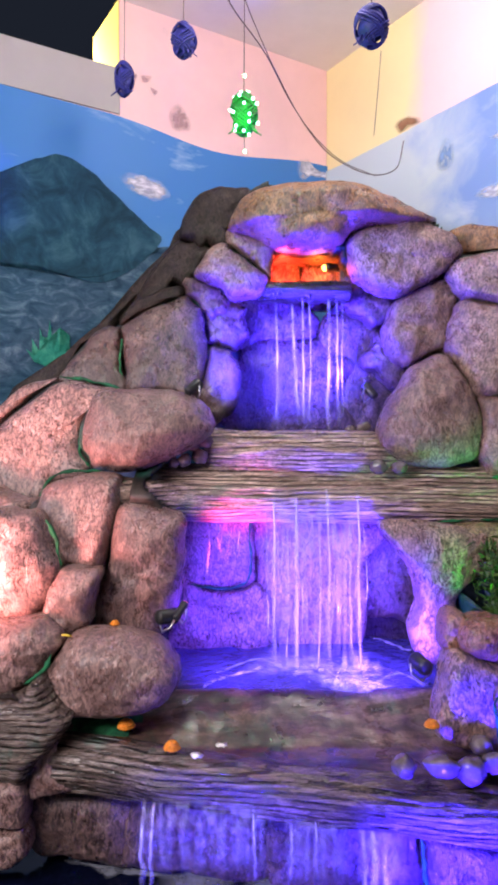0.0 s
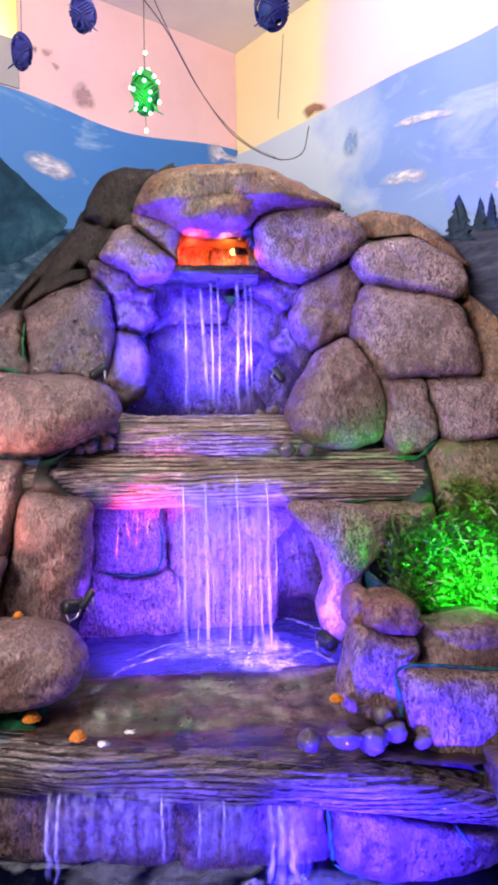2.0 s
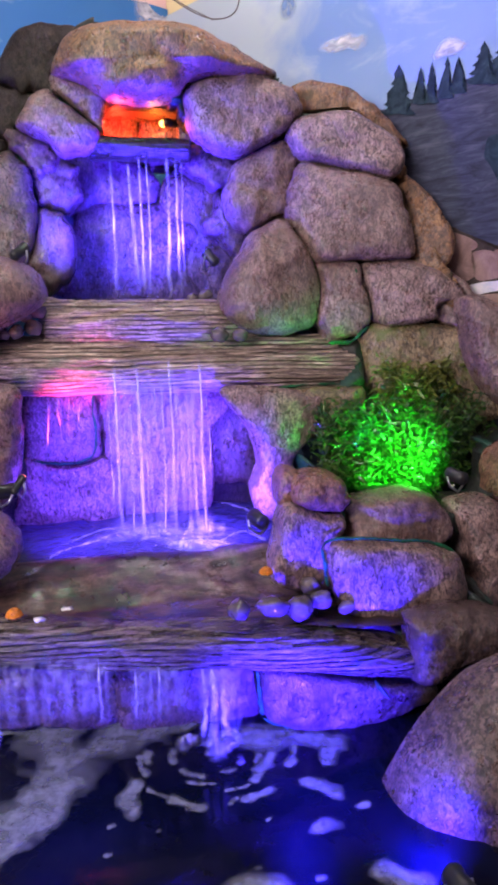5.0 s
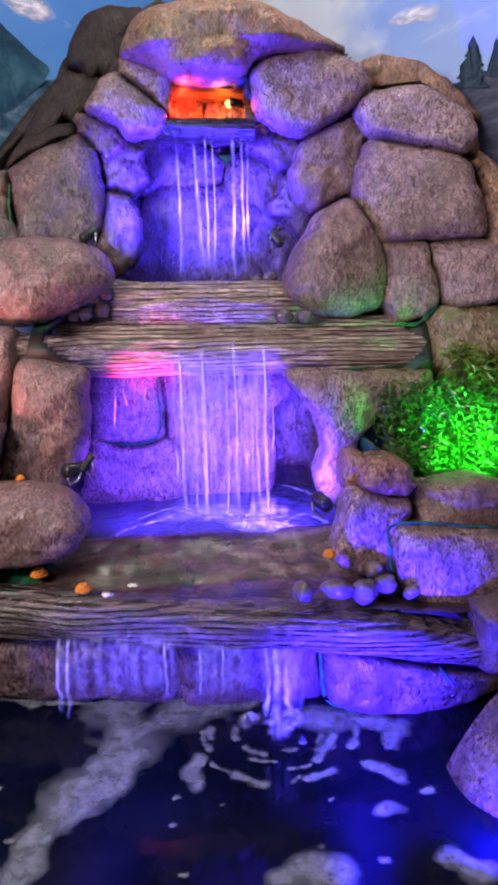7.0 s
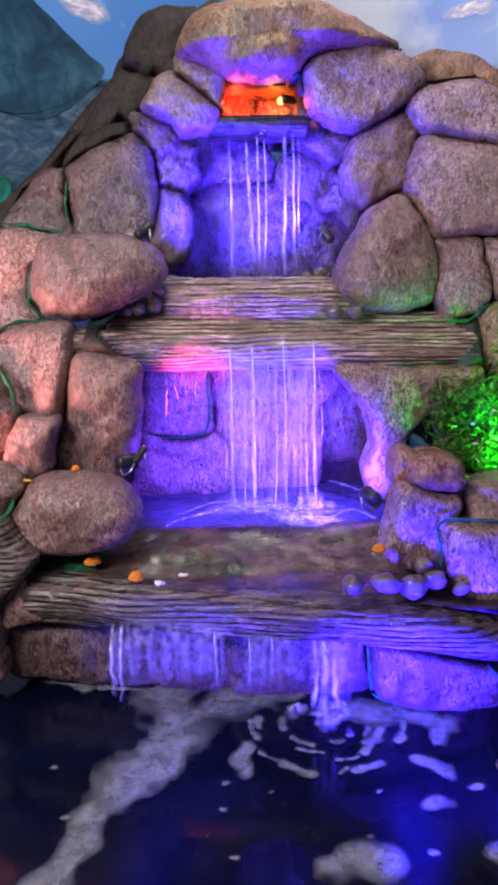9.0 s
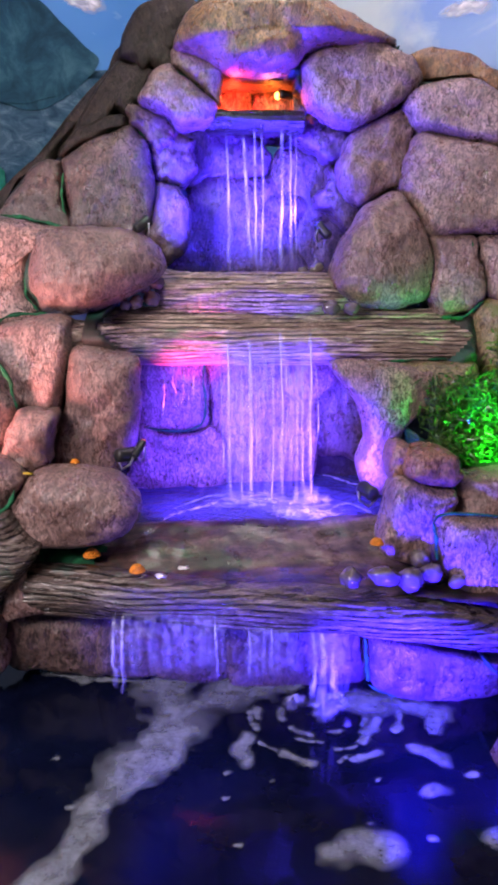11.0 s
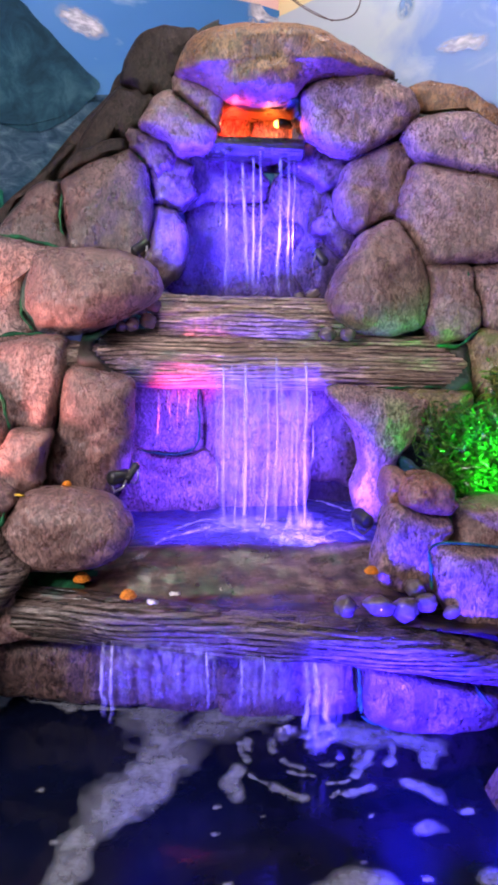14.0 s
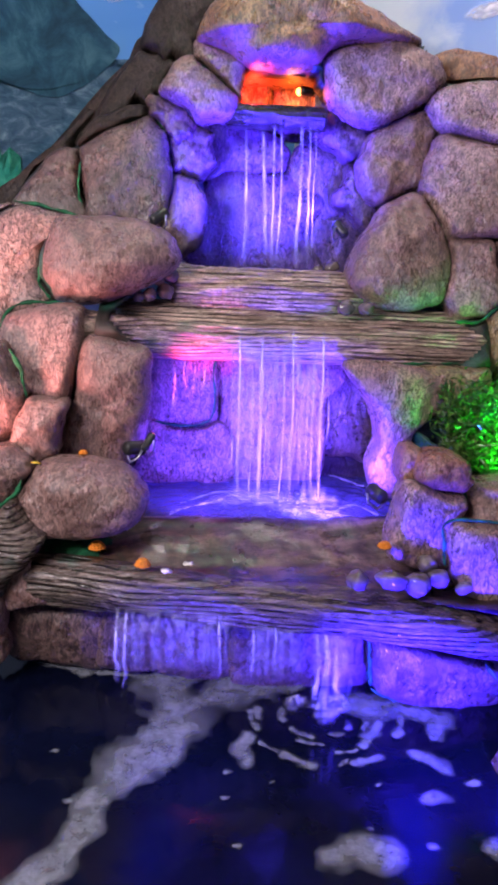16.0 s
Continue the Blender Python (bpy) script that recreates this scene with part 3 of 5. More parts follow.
painted("mural_tree", "R", [(1.632, 2.199), (1.632, 2.196), (1.644, 2.167), (1.639, 2.166), (1.654, 2.136), (1.644, 2.136), (1.664, 2.105), (1.650, 2.105), (1.673, 2.074), (1.656, 2.075), (1.683, 2.043), (1.662, 2.045), (1.608, 2.057), (1.586, 2.065), (1.613, 2.085), (1.595, 2.093), (1.617, 2.113), (1.603, 2.120), (1.623, 2.141), (1.612, 2.147), (1.626, 2.169), (1.620, 2.174), (1.632, 2.196), (1.632, 2.199)], 2, TREE_PAINT, "dark painted conifer of the mural", 0.006, sharp=True)
painted("mural_bush", "R", [(1.426, 1.912), (1.512, 1.921), (1.593, 1.885), (1.626, 1.790), (1.531, 1.772), (1.427, 1.832)], 2, TREE_PAINT, "dark painted bush of the mural", 0.020)
painted("mural_bank", "R", [(1.238, 1.702), (1.318, 1.696), (1.430, 1.638), (1.551, 1.602), (1.749, 1.603), (1.755, 1.370), (1.556, 1.387), (1.397, 1.458), (1.241, 1.475)], 2, JOINT_PAINT, "painted dark mortar of a stone bank", 0.004)
painted("mural_river", "R", [(1.434, 1.412), (1.538, 1.423), (1.753, 1.436), (1.757, 1.296), (1.490, 1.295)], 3, RIVER_PAINT, "teal painted river of the mural", 0.008)
painted("mural_ledge", "R", [(1.340, 1.512), (1.432, 1.533), (1.552, 1.539), (1.750, 1.545), (1.751, 1.523), (1.553, 1.514), (1.433, 1.504), (1.359, 1.488)], 4, CLOUD_PAINT, "pale painted ledge of the bank", 0.004)
painted("mural_cobble", "R", [(1.243, 1.685), (1.314, 1.682), (1.322, 1.641), (1.255, 1.632)], 3, COBBLE_PAINT, "brown painted cobble of the bank", 0.003)
painted("mural_cobble", "R", [(1.328, 1.678), (1.403, 1.643), (1.385, 1.624), (1.334, 1.641)], 3, COBBLE_PAINT, "brown painted cobble of the bank", 0.003)
painted("mural_cobble", "R", [(1.309, 1.618), (1.342, 1.630), (1.391, 1.614), (1.399, 1.557), (1.358, 1.542), (1.316, 1.560)], 3, COBBLE_PAINT, "brown painted cobble of the bank", 0.003)
painted("mural_cobble", "R", [(1.402, 1.610), (1.457, 1.612), (1.484, 1.570), (1.471, 1.547), (1.414, 1.549)], 3, COBBLE_PAINT, "brown painted cobble of the bank", 0.003)
painted("mural_cobble", "R", [(1.470, 1.616), (1.535, 1.597), (1.549, 1.565), (1.502, 1.554), (1.488, 1.578)], 3, COBBLE_PAINT, "brown painted cobble of the bank", 0.003)
painted("mural_cobble", "R", [(1.548, 1.591), (1.608, 1.593), (1.624, 1.562), (1.569, 1.555)], 3, COBBLE_PAINT, "brown painted cobble of the bank", 0.003)
painted("mural_cobble", "R", [(1.616, 1.593), (1.691, 1.599), (1.700, 1.562), (1.635, 1.558)], 3, COBBLE_PAINT, "brown painted cobble of the bank", 0.003)
painted("mural_cobble", "R", [(1.270, 1.545), (1.310, 1.547), (1.324, 1.517), (1.285, 1.510)], 3, COBBLE_PAINT, "brown painted cobble of the bank", 0.003)
painted("mural_cobble", "R", [(1.415, 1.491), (1.477, 1.497), (1.483, 1.466), (1.434, 1.458)], 3, COBBLE_PAINT, "brown painted cobble of the bank", 0.003)
painted("mural_cobble", "R", [(1.489, 1.496), (1.553, 1.502), (1.562, 1.470), (1.504, 1.461)], 3, COBBLE_PAINT, "brown painted cobble of the bank", 0.003)
painted("mural_cobble", "R", [(1.566, 1.502), (1.633, 1.507), (1.642, 1.476), (1.574, 1.467)], 3, COBBLE_PAINT, "brown painted cobble of the bank", 0.003)
painted("mural_cobble", "R", [(1.434, 1.451), (1.504, 1.455), (1.518, 1.426), (1.461, 1.422)], 3, COBBLE_PAINT, "brown painted cobble of the bank", 0.003)
painted("mural_cobble", "R", [(1.521, 1.455), (1.587, 1.461), (1.591, 1.436), (1.530, 1.429)], 3, COBBLE_PAINT, "brown painted cobble of the bank", 0.003)
painted("mural_cobble", "R", [(1.378, 1.474), (1.406, 1.478), (1.419, 1.448), (1.397, 1.451)], 3, COBBLE_PAINT, "brown painted cobble of the bank", 0.003)
painted("mural_cobble", "R", [(1.649, 1.506), (1.723, 1.514), (1.731, 1.481), (1.655, 1.473)], 3, COBBLE_PAINT, "brown painted cobble of the bank", 0.003)
painted("wall_stain", "L", [(0.770, 2.738), (0.722, 2.776), (0.674, 2.707), (0.686, 2.672), (0.758, 2.672)], -2, MAUVE, "dull mauve stain where plaster has flaked", 0.006, soft=True)
painted("wall_stain", "L", [(0.885, 2.846), (0.840, 2.852), (0.851, 2.824), (0.879, 2.820)], -2, MAUVE, "dull mauve stain where plaster has flaked", 0.006, soft=True)
painted("wall_stain", "L", [(0.851, 2.803), (0.817, 2.801), (0.833, 2.776)], -2, MAUVE, "dull mauve stain where plaster has flaked", 0.006, soft=True)
painted("wall_stain", "L", [(0.930, 2.844), (0.897, 2.843), (0.908, 2.808)], -2, MAUVE, "dull mauve stain where plaster has flaked", 0.006, soft=True)
painted("wall_stain", "L", [(0.673, 3.045), (0.661, 3.027), (0.685, 3.009)], -2, MAUVE, "dull mauve stain where plaster has flaked", 0.006, soft=True)
painted("wall_stain", "R", [(0.401, 2.689), (0.447, 2.708), (0.522, 2.685), (0.545, 2.649), (0.478, 2.660), (0.426, 2.651)], -2, RUSTY, "brown damp stain on the plaster", 0.008, soft=True)

# ---- the rockery ----
rockery = thing("rock_waterfall", (0.2, 1.7, 0.0), "artificial rock waterfall of brown painted cement boulders, water running", "waterfall")
OUTLINES = []


BOULDERS = []


def boulder(name, mat, y, bulge, lean, corners, turn=0.0):
    """Notes down a cement boulder: its face stands bulge in front of y, and leans back with height."""
    loop = smooth_loop(corners, 72)
    BOULDERS.append((name, mat, y, bulge, lean, turn, sum(loop, Vector((0, 0))) / 72, loop))


def close_joints_in_view(reach=0.075, joint_width=0.005):
    """Widens the noted boulders until, seen from the camera, only narrow joints stay between neighbours; free edges
    stay as they are.
    """
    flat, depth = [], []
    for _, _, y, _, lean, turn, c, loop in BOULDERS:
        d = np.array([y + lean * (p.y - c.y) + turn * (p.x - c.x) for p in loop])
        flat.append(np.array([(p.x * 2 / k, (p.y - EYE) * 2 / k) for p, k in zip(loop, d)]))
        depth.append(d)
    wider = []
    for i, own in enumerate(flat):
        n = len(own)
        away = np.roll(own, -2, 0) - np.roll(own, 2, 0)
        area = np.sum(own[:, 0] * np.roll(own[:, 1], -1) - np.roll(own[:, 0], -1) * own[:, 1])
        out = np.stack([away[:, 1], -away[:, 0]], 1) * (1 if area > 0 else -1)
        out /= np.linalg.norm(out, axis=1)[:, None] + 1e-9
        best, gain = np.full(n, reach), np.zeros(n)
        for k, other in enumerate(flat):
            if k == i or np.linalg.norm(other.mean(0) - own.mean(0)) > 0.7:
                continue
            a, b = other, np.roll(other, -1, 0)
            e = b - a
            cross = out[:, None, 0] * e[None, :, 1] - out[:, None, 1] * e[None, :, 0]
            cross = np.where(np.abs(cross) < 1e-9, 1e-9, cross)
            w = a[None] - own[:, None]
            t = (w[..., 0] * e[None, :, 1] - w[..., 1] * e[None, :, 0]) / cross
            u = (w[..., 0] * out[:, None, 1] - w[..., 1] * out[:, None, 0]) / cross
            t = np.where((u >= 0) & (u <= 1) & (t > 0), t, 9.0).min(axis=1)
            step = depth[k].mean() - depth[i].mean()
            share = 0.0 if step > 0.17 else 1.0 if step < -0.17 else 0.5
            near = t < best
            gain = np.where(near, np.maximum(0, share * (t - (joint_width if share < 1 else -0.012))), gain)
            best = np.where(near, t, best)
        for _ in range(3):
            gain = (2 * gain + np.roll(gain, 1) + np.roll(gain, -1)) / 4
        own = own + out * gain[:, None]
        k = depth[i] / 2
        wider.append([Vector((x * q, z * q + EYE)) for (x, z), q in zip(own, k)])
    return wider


def shape_boulder(name, mat, y, bulge, lean, turn, c, loop, bedded=True):
    """A cushion of cement with a broad face and rounded edges."""
    n, rings = len(loop), 18
    if bedded:
        OUTLINES.append([(p.x, p.y, y + lean * (p.y - c.y) + turn * (p.x - c.x) - 0.40 * bulge) for p in loop])
    seed = Vector((c.x * 13.1, y * 7.7, c.y * 11.3))
    flatness = 0.62 if bulge >= 0.1 else 0.80
    bm = bmesh.new()
    grid = []
    for k in range(rings + 2):
        r = min(1.0, math.sin(0.5 * math.pi * k / rings)) if k <= rings else 0.97
        h = flatness * max(0.0, 1 - r ** 9) ** 0.5 + (1 - flatness) * max(0.0, 1 - r * r)
        row = []
        for p in loop[: 1 if k == 0 else n]:
            q = c + (p - c) * r
            w = Vector((q.x, y, q.y))
            dent = 0.30 * noise.noise(w * 6 + seed) + 0.12 * noise.noise(w * 15 + seed)
            yy = y + lean * (q.y - c.y) + turn * (q.x - c.x) - 0.85 * bulge * h * (1 + dent) + (0.005 * noise.noise(w * 32) + 0.0025 * noise.noise(w * 80)) * (1 if k <= rings else 0)
            if k > rings:
                yy += 0.07
            wob = 0.005 * noise.noise(w * 24 + seed) + 0.002 * noise.noise(w * 70 + seed)
            row.append(bm.verts.new((q.x + wob, yy, q.y + wob)))
        grid.append(row)
    for j in range(n):
        bm.faces.new((grid[0][0], grid[1][j], grid[1][(j + 1) % n]))
    for a, b in zip(grid[1:], grid[2:]):
        for j in range(n):
            bm.faces.new((a[j], b[j], b[(j + 1) % n], a[(j + 1) % n]))
    return part(name, bm, mat, rockery)


boulder("cap", OCHRE, 2.12, .15, .15, [(-0.063, 2.127), (-0.019, 2.219), (0.104, 2.256), (0.281, 2.265), (0.421, 2.228), (0.525, 2.176), (0.568, 2.133), (0.348, 2.122), (0.260, 2.063), (0.173, 2.045), (0.085, 2.063), (-0.002, 2.109)])
boulder("boulder", DARK_SHADED, 2.33, .06, .2, [(-0.186, 2.290), (-0.109, 2.332), (-0.021, 2.321), (-0.056, 2.249), (-0.079, 2.178), (-0.126, 2.137), (-0.193, 2.137), (-0.233, 2.188)])
boulder("boulder", DARK_SHADED, 2.38, .05, .2, [(-0.242, 2.205), (-0.131, 2.152), (-0.160, 2.100), (-0.209, 2.042), (-0.278, 2.018), (-0.393, 1.926), (-0.459, 1.876), (-0.471, 1.916), (-0.357, 2.059), (-0.280, 2.142)])
boulder("boulder", STONE, 2.16, .06, .2, [(-0.074, 2.131), (-0.002, 2.107), (0.070, 2.069), (0.066, 1.989), (0.025, 2.022), (-0.047, 2.078)])
boulder("boulder", STONE, 2.14, .08, .2, [(-0.100, 2.086), (-0.055, 2.064), (0.007, 2.017), (0.060, 1.971), (0.033, 1.919), (-0.037, 1.916), (-0.099, 1.956), (-0.170, 1.984), (-0.135, 2.049)])
boulder("boulder", BROWN_SHADED, 2.2, .05, .2, [(-0.203, 1.997), (-0.139, 1.976), (-0.084, 1.940), (-0.107, 1.868), (-0.147, 1.896), (-0.194, 1.953)])
# the upper-left shade is put into the colour of this boulder
boulder("boulder", BROWN_SHADED, 2.15, .06, .3, [(-0.381, 1.848), (-0.220, 1.921), (-0.156, 1.877), (-0.141, 1.773), (-0.160, 1.664), (-0.230, 1.628), (-0.335, 1.641), (-0.383, 1.718), (-0.396, 1.792)])
boulder("boulder", DARK_SHADED, 2.22, .05, .2, [(-0.379, 1.901), (-0.261, 1.968), (-0.220, 1.943), (-0.369, 1.867), (-0.409, 1.850)])
# shaded upper-left neighbour, its shade also put into the colour
boulder("boulder", BROWN_SHADED, 2.17, .05, .3, [(-0.430, 1.834), (-0.410, 1.796), (-0.410, 1.721), (-0.406, 1.642), (-0.484, 1.666), (-0.591, 1.670), (-0.526, 1.768), (-0.475, 1.824)])
boulder("boulder", BROWN_SHADED, 2.22, .06, .1, [(-0.135, 1.884), (-0.076, 1.902), (-0.020, 1.884), (-0.007, 1.818), (-0.057, 1.772), (-0.121, 1.790)])
boulder("boulder", BROWN_SHADED, 2.13, .07, .0, [(-0.117, 1.718), (-0.081, 1.753), (-0.037, 1.718), (-0.025, 1.647), (-0.046, 1.558), (-0.090, 1.546), (-0.122, 1.603)])
boulder("boulder", STONE, 2.10, .08, .2, [(0.304, 2.088), (0.351, 2.127), (0.454, 2.133), (0.572, 2.122), (0.638, 2.055), (0.598, 1.985), (0.497, 1.930), (0.413, 1.914), (0.355, 1.949), (0.310, 1.996)], turn=-0.15)
boulder("boulder", BROWN_SHADED, 2.24, .05, .2, [(0.353, 1.978), (0.407, 1.937), (0.482, 1.933), (0.485, 1.876), (0.404, 1.847), (0.313, 1.899), (0.300, 1.945)])
boulder("boulder", STONE, 2.1, .09, .2, [(0.417, 1.828), (0.490, 1.909), (0.580, 1.960), (0.625, 1.909), (0.606, 1.783), (0.534, 1.730), (0.455, 1.709), (0.414, 1.748)])
boulder("boulder", BROWN_SHADED, 2.2, .05, .1, [(0.410, 1.817), (0.437, 1.752), (0.458, 1.697), (0.414, 1.673), (0.391, 1.761)])
boulder("boulder", STONE, 1.97, .13, .25, [(0.428, 1.621), (0.498, 1.688), (0.567, 1.714), (0.626, 1.654), (0.657, 1.538), (0.638, 1.440), (0.562, 1.395), (0.449, 1.400), (0.387, 1.440), (0.365, 1.489), (0.393, 1.571)])
boulder("boulder", STONE, 1.99, .07, .3, [(0.602, 1.992), (0.648, 2.020), (0.765, 2.024), (0.859, 1.958), (0.898, 1.877), (0.864, 1.830), (0.782, 1.851), (0.684, 1.888), (0.614, 1.942)], turn=-0.4)
boulder("boulder", OCHRE, 2.09, .06, .2, [(0.641, 2.133), (0.719, 2.141), (0.824, 2.091), (0.917, 1.994), (0.951, 1.936), (0.902, 1.983), (0.792, 2.050), (0.669, 2.048), (0.639, 2.084)], turn=-0.35)
boulder("boulder", STONE, 1.96, .08, .3, [(0.613, 1.850), (0.659, 1.875), (0.844, 1.831), (0.896, 1.742), (0.904, 1.611), (0.772, 1.606), (0.657, 1.603), (0.597, 1.713), (0.587, 1.795)], turn=-0.4)
boulder("boulder", OCHRE, 1.88, .05, .3, [(0.917, 1.847), (0.969, 1.798), (1.018, 1.682), (1.016, 1.623), (0.957, 1.542), (1.010, 1.475), (0.954, 1.512), (0.924, 1.559), (0.912, 1.645), (0.913, 1.732)], turn=-0.7)
boulder("boulder", OCHRE, 2.04, .05, .3, [(0.780, 2.103), (0.847, 2.057), (0.913, 1.948), (0.926, 1.856), (0.903, 1.840), (0.878, 1.896), (0.797, 2.015)], turn=-0.6)
boulder("boulder", STONE, 1.78, .06, .3, [(1.028, 1.557), (0.961, 1.525), (0.941, 1.459), (0.979, 1.426), (1.053, 1.362), (1.073, 1.299), (1.134, 1.270), (1.119, 1.363), (1.078, 1.458)], turn=-0.6)
boulder("boulder", DARK_SHADED, 2.3, .06, .25, [(-0.270, 2.106), (-0.194, 2.135), (-0.133, 2.120), (-0.173, 2.023), (-0.220, 1.999), (-0.267, 1.983), (-0.359, 1.920)])
boulder("boulder", DARK_SHADED, 2.3, .05, .25, [(-0.455, 1.892), (-0.391, 1.973), (-0.418, 1.916), (-0.463, 1.862), (-0.556, 1.788), (-0.635, 1.685), (-0.714, 1.609), (-0.752, 1.618), (-0.647, 1.724), (-0.539, 1.832)])
boulder("wall_stone", STONE, 1.42, .04, .0, [(-0.454, 0.825), (-0.406, 0.837), (-0.371, 0.765), (-0.395, 0.741), (-0.454, 0.743)])
boulder("boulder", STONE, 1.9, .06, .2, [(0.660, 1.595), (0.752, 1.595), (0.778, 1.517), (0.786, 1.440), (0.737, 1.391), (0.670, 1.376), (0.653, 1.426), (0.670, 1.520)], turn=-0.3)
boulder("boulder", STONE, 1.85, .07, .3, [(0.780, 1.578), (0.877, 1.602), (0.974, 1.569), (1.026, 1.502), (0.967, 1.472), (0.935, 1.431), (0.816, 1.414), (0.786, 1.483)], turn=-0.4)
boulder("boulder", MOSSY, 1.79, .08, .2, [(0.774, 1.403), (0.913, 1.423), (1.035, 1.396), (1.139, 1.312), (1.159, 1.201), (1.045, 1.137), (0.831, 1.153), (0.779, 1.248)], turn=-0.3)
boulder("boulder", STONE, 1.60, .07, .1, [(0.960, 1.486), (1.024, 1.470), (1.080, 1.384), (1.125, 1.272), (1.091, 1.187), (1.023, 1.243), (0.977, 1.358)], turn=-0.6)
boulder("boulder", RUST, 1.49, .04, .1, [(0.424, 1.047), (0.439, 1.096), (0.482, 1.093), (0.461, 1.057), (0.452, 1.022), (0.428, 1.020)])
boulder("boulder", RUST, 1.45, .06, .2, [(0.451, 1.065), (0.486, 1.100), (0.553, 1.092), (0.580, 1.052), (0.548, 1.015), (0.481, 1.020)])
boulder("boulder", STONE, 1.44, .07, .1, [(0.430, 1.027), (0.523, 1.007), (0.572, 0.990), (0.550, 0.941), (0.525, 0.890), (0.530, 0.835), (0.462, 0.826), (0.394, 0.865), (0.407, 0.953)])
boulder("boulder", STONE, 1.47, .07, .2, [(0.586, 0.994), (0.644, 1.029), (0.773, 1.033), (0.831, 0.992), (0.841, 0.921), (0.708, 0.924), (0.589, 0.938)])
boulder("boulder", STONE, 1.37, .06, .1, [(0.516, 0.932), (0.553, 0.945), (0.741, 0.929), (0.821, 0.885), (0.840, 0.816), (0.780, 0.779), (0.656, 0.765), (0.549, 0.803), (0.524, 0.860)])
boulder("boulder", STONE, 1.47, .1, .2, [(0.862, 0.984), (0.947, 0.998), (1.038, 0.929), (1.063, 0.830), (1.005, 0.766), (0.891, 0.749), (0.898, 0.858)])
boulder("boulder", RUST, 1.47, .08, .2, [(0.980, 1.107), (1.067, 1.141), (1.146, 1.061), (1.129, 0.953), (1.045, 0.950), (0.981, 1.010)], turn=-0.4)
boulder("boulder", BROWN_SHADED, 1.25, .07, .1, [(0.661, 0.803), (0.712, 0.825), (0.819, 0.822), (0.923, 0.788), (0.883, 0.741), (0.763, 0.717), (0.674, 0.683), (0.653, 0.755)])
boulder("boulder", BROWN_SHADED, 1.03, .13, 0.30, [(0.794, 0.823), (0.725, 0.79), (0.654, 0.723), (0.593, 0.644), (0.544, 0.562), (0.525, 0.482), (0.568, 0.441), (0.622, 0.406), (0.762, 0.418), (0.868, 0.609), (0.885, 0.784)], turn=-0.50)
boulder("boulder", STONE, 1.98, .07, .3, [(-0.730, 1.497), (-0.638, 1.585), (-0.559, 1.647), (-0.457, 1.637), (-0.392, 1.620), (-0.476, 1.547), (-0.490, 1.456), (-0.458, 1.399), (-0.572, 1.388), (-0.609, 1.296), (-0.662, 1.308), (-0.713, 1.340), (-0.814, 1.375)])
boulder("boulder", STONE, 2.1, .05, .3, [(-0.844, 1.454), (-0.766, 1.531), (-0.669, 1.611), (-0.603, 1.661), (-0.690, 1.643), (-0.770, 1.572), (-0.867, 1.505)])
boulder("boulder", STONE, 1.86, .14, .2, [(-0.445, 1.489), (-0.430, 1.567), (-0.353, 1.611), (-0.221, 1.614), (-0.126, 1.580), (-0.094, 1.505), (-0.171, 1.443), (-0.292, 1.394), (-0.384, 1.402), (-0.432, 1.439)])
boulder("boulder", STONE, 1.73, .09, .2, [(-0.529, 1.345), (-0.468, 1.380), (-0.352, 1.385), (-0.328, 1.345), (-0.339, 1.246), (-0.365, 1.162), (-0.414, 1.153), (-0.466, 1.180), (-0.511, 1.274)])
boulder("boulder", STONE, 1.62, .1, .2, [(-0.619, 1.312), (-0.550, 1.305), (-0.497, 1.272), (-0.459, 1.199), (-0.461, 1.115), (-0.522, 1.064), (-0.588, 1.058), (-0.671, 1.102), (-0.682, 1.245)])
boulder("boulder", STONE, 1.6, .07, .1, [(-0.470, 1.129), (-0.431, 1.173), (-0.367, 1.166), (-0.369, 1.103), (-0.385, 1.064), (-0.428, 1.035), (-0.471, 1.077)])
boulder("boulder", STONE, 1.73, .09, .0, [(-0.323, 1.307), (-0.172, 1.292), (-0.160, 1.216), (-0.175, 1.071), (-0.218, 1.013), (-0.363, 1.003), (-0.395, 1.049), (-0.355, 1.158)])
boulder("boulder", STONE, 1.52, .12, .1, [(-0.443, 0.969), (-0.410, 1.019), (-0.321, 1.050), (-0.219, 1.037), (-0.164, 0.994), (-0.154, 0.944), (-0.191, 0.895), (-0.293, 0.871), (-0.381, 0.874), (-0.427, 0.914)])
boulder("boulder", STONE, 1.52, .09, .1, [(-0.563, 1.074), (-0.486, 1.074), (-0.432, 1.055), (-0.419, 1.020), (-0.458, 0.971), (-0.508, 0.938), (-0.558, 0.925), (-0.648, 0.959), (-0.651, 1.045)])
boulder("boulder", WET_LOG, 1.43, .09, .1, [(-0.483, 0.935), (-0.447, 0.959), (-0.396, 0.915), (-0.376, 0.880), (-0.432, 0.820), (-0.461, 0.785), (-0.526, 0.774), (-0.610, 0.799), (-0.602, 0.903)])
boulder("boulder", STONE, 1.4, .05, .0, [(-0.589, 0.775), (-0.518, 0.785), (-0.465, 0.767), (-0.464, 0.692), (-0.519, 0.684), (-0.589, 0.680)])
boulder("boulder", STONE, 1.4, .05, .0, [(-0.590, 0.668), (-0.519, 0.678), (-0.464, 0.668), (-0.464, 0.618), (-0.519, 0.597), (-0.590, 0.597)])
boulder("boulder", STONE, 1.82, .06, .1, [(-0.777, 1.368), (-0.670, 1.345), (-0.578, 1.303), (-0.608, 1.285), (-0.684, 1.289), (-0.773, 1.247)])
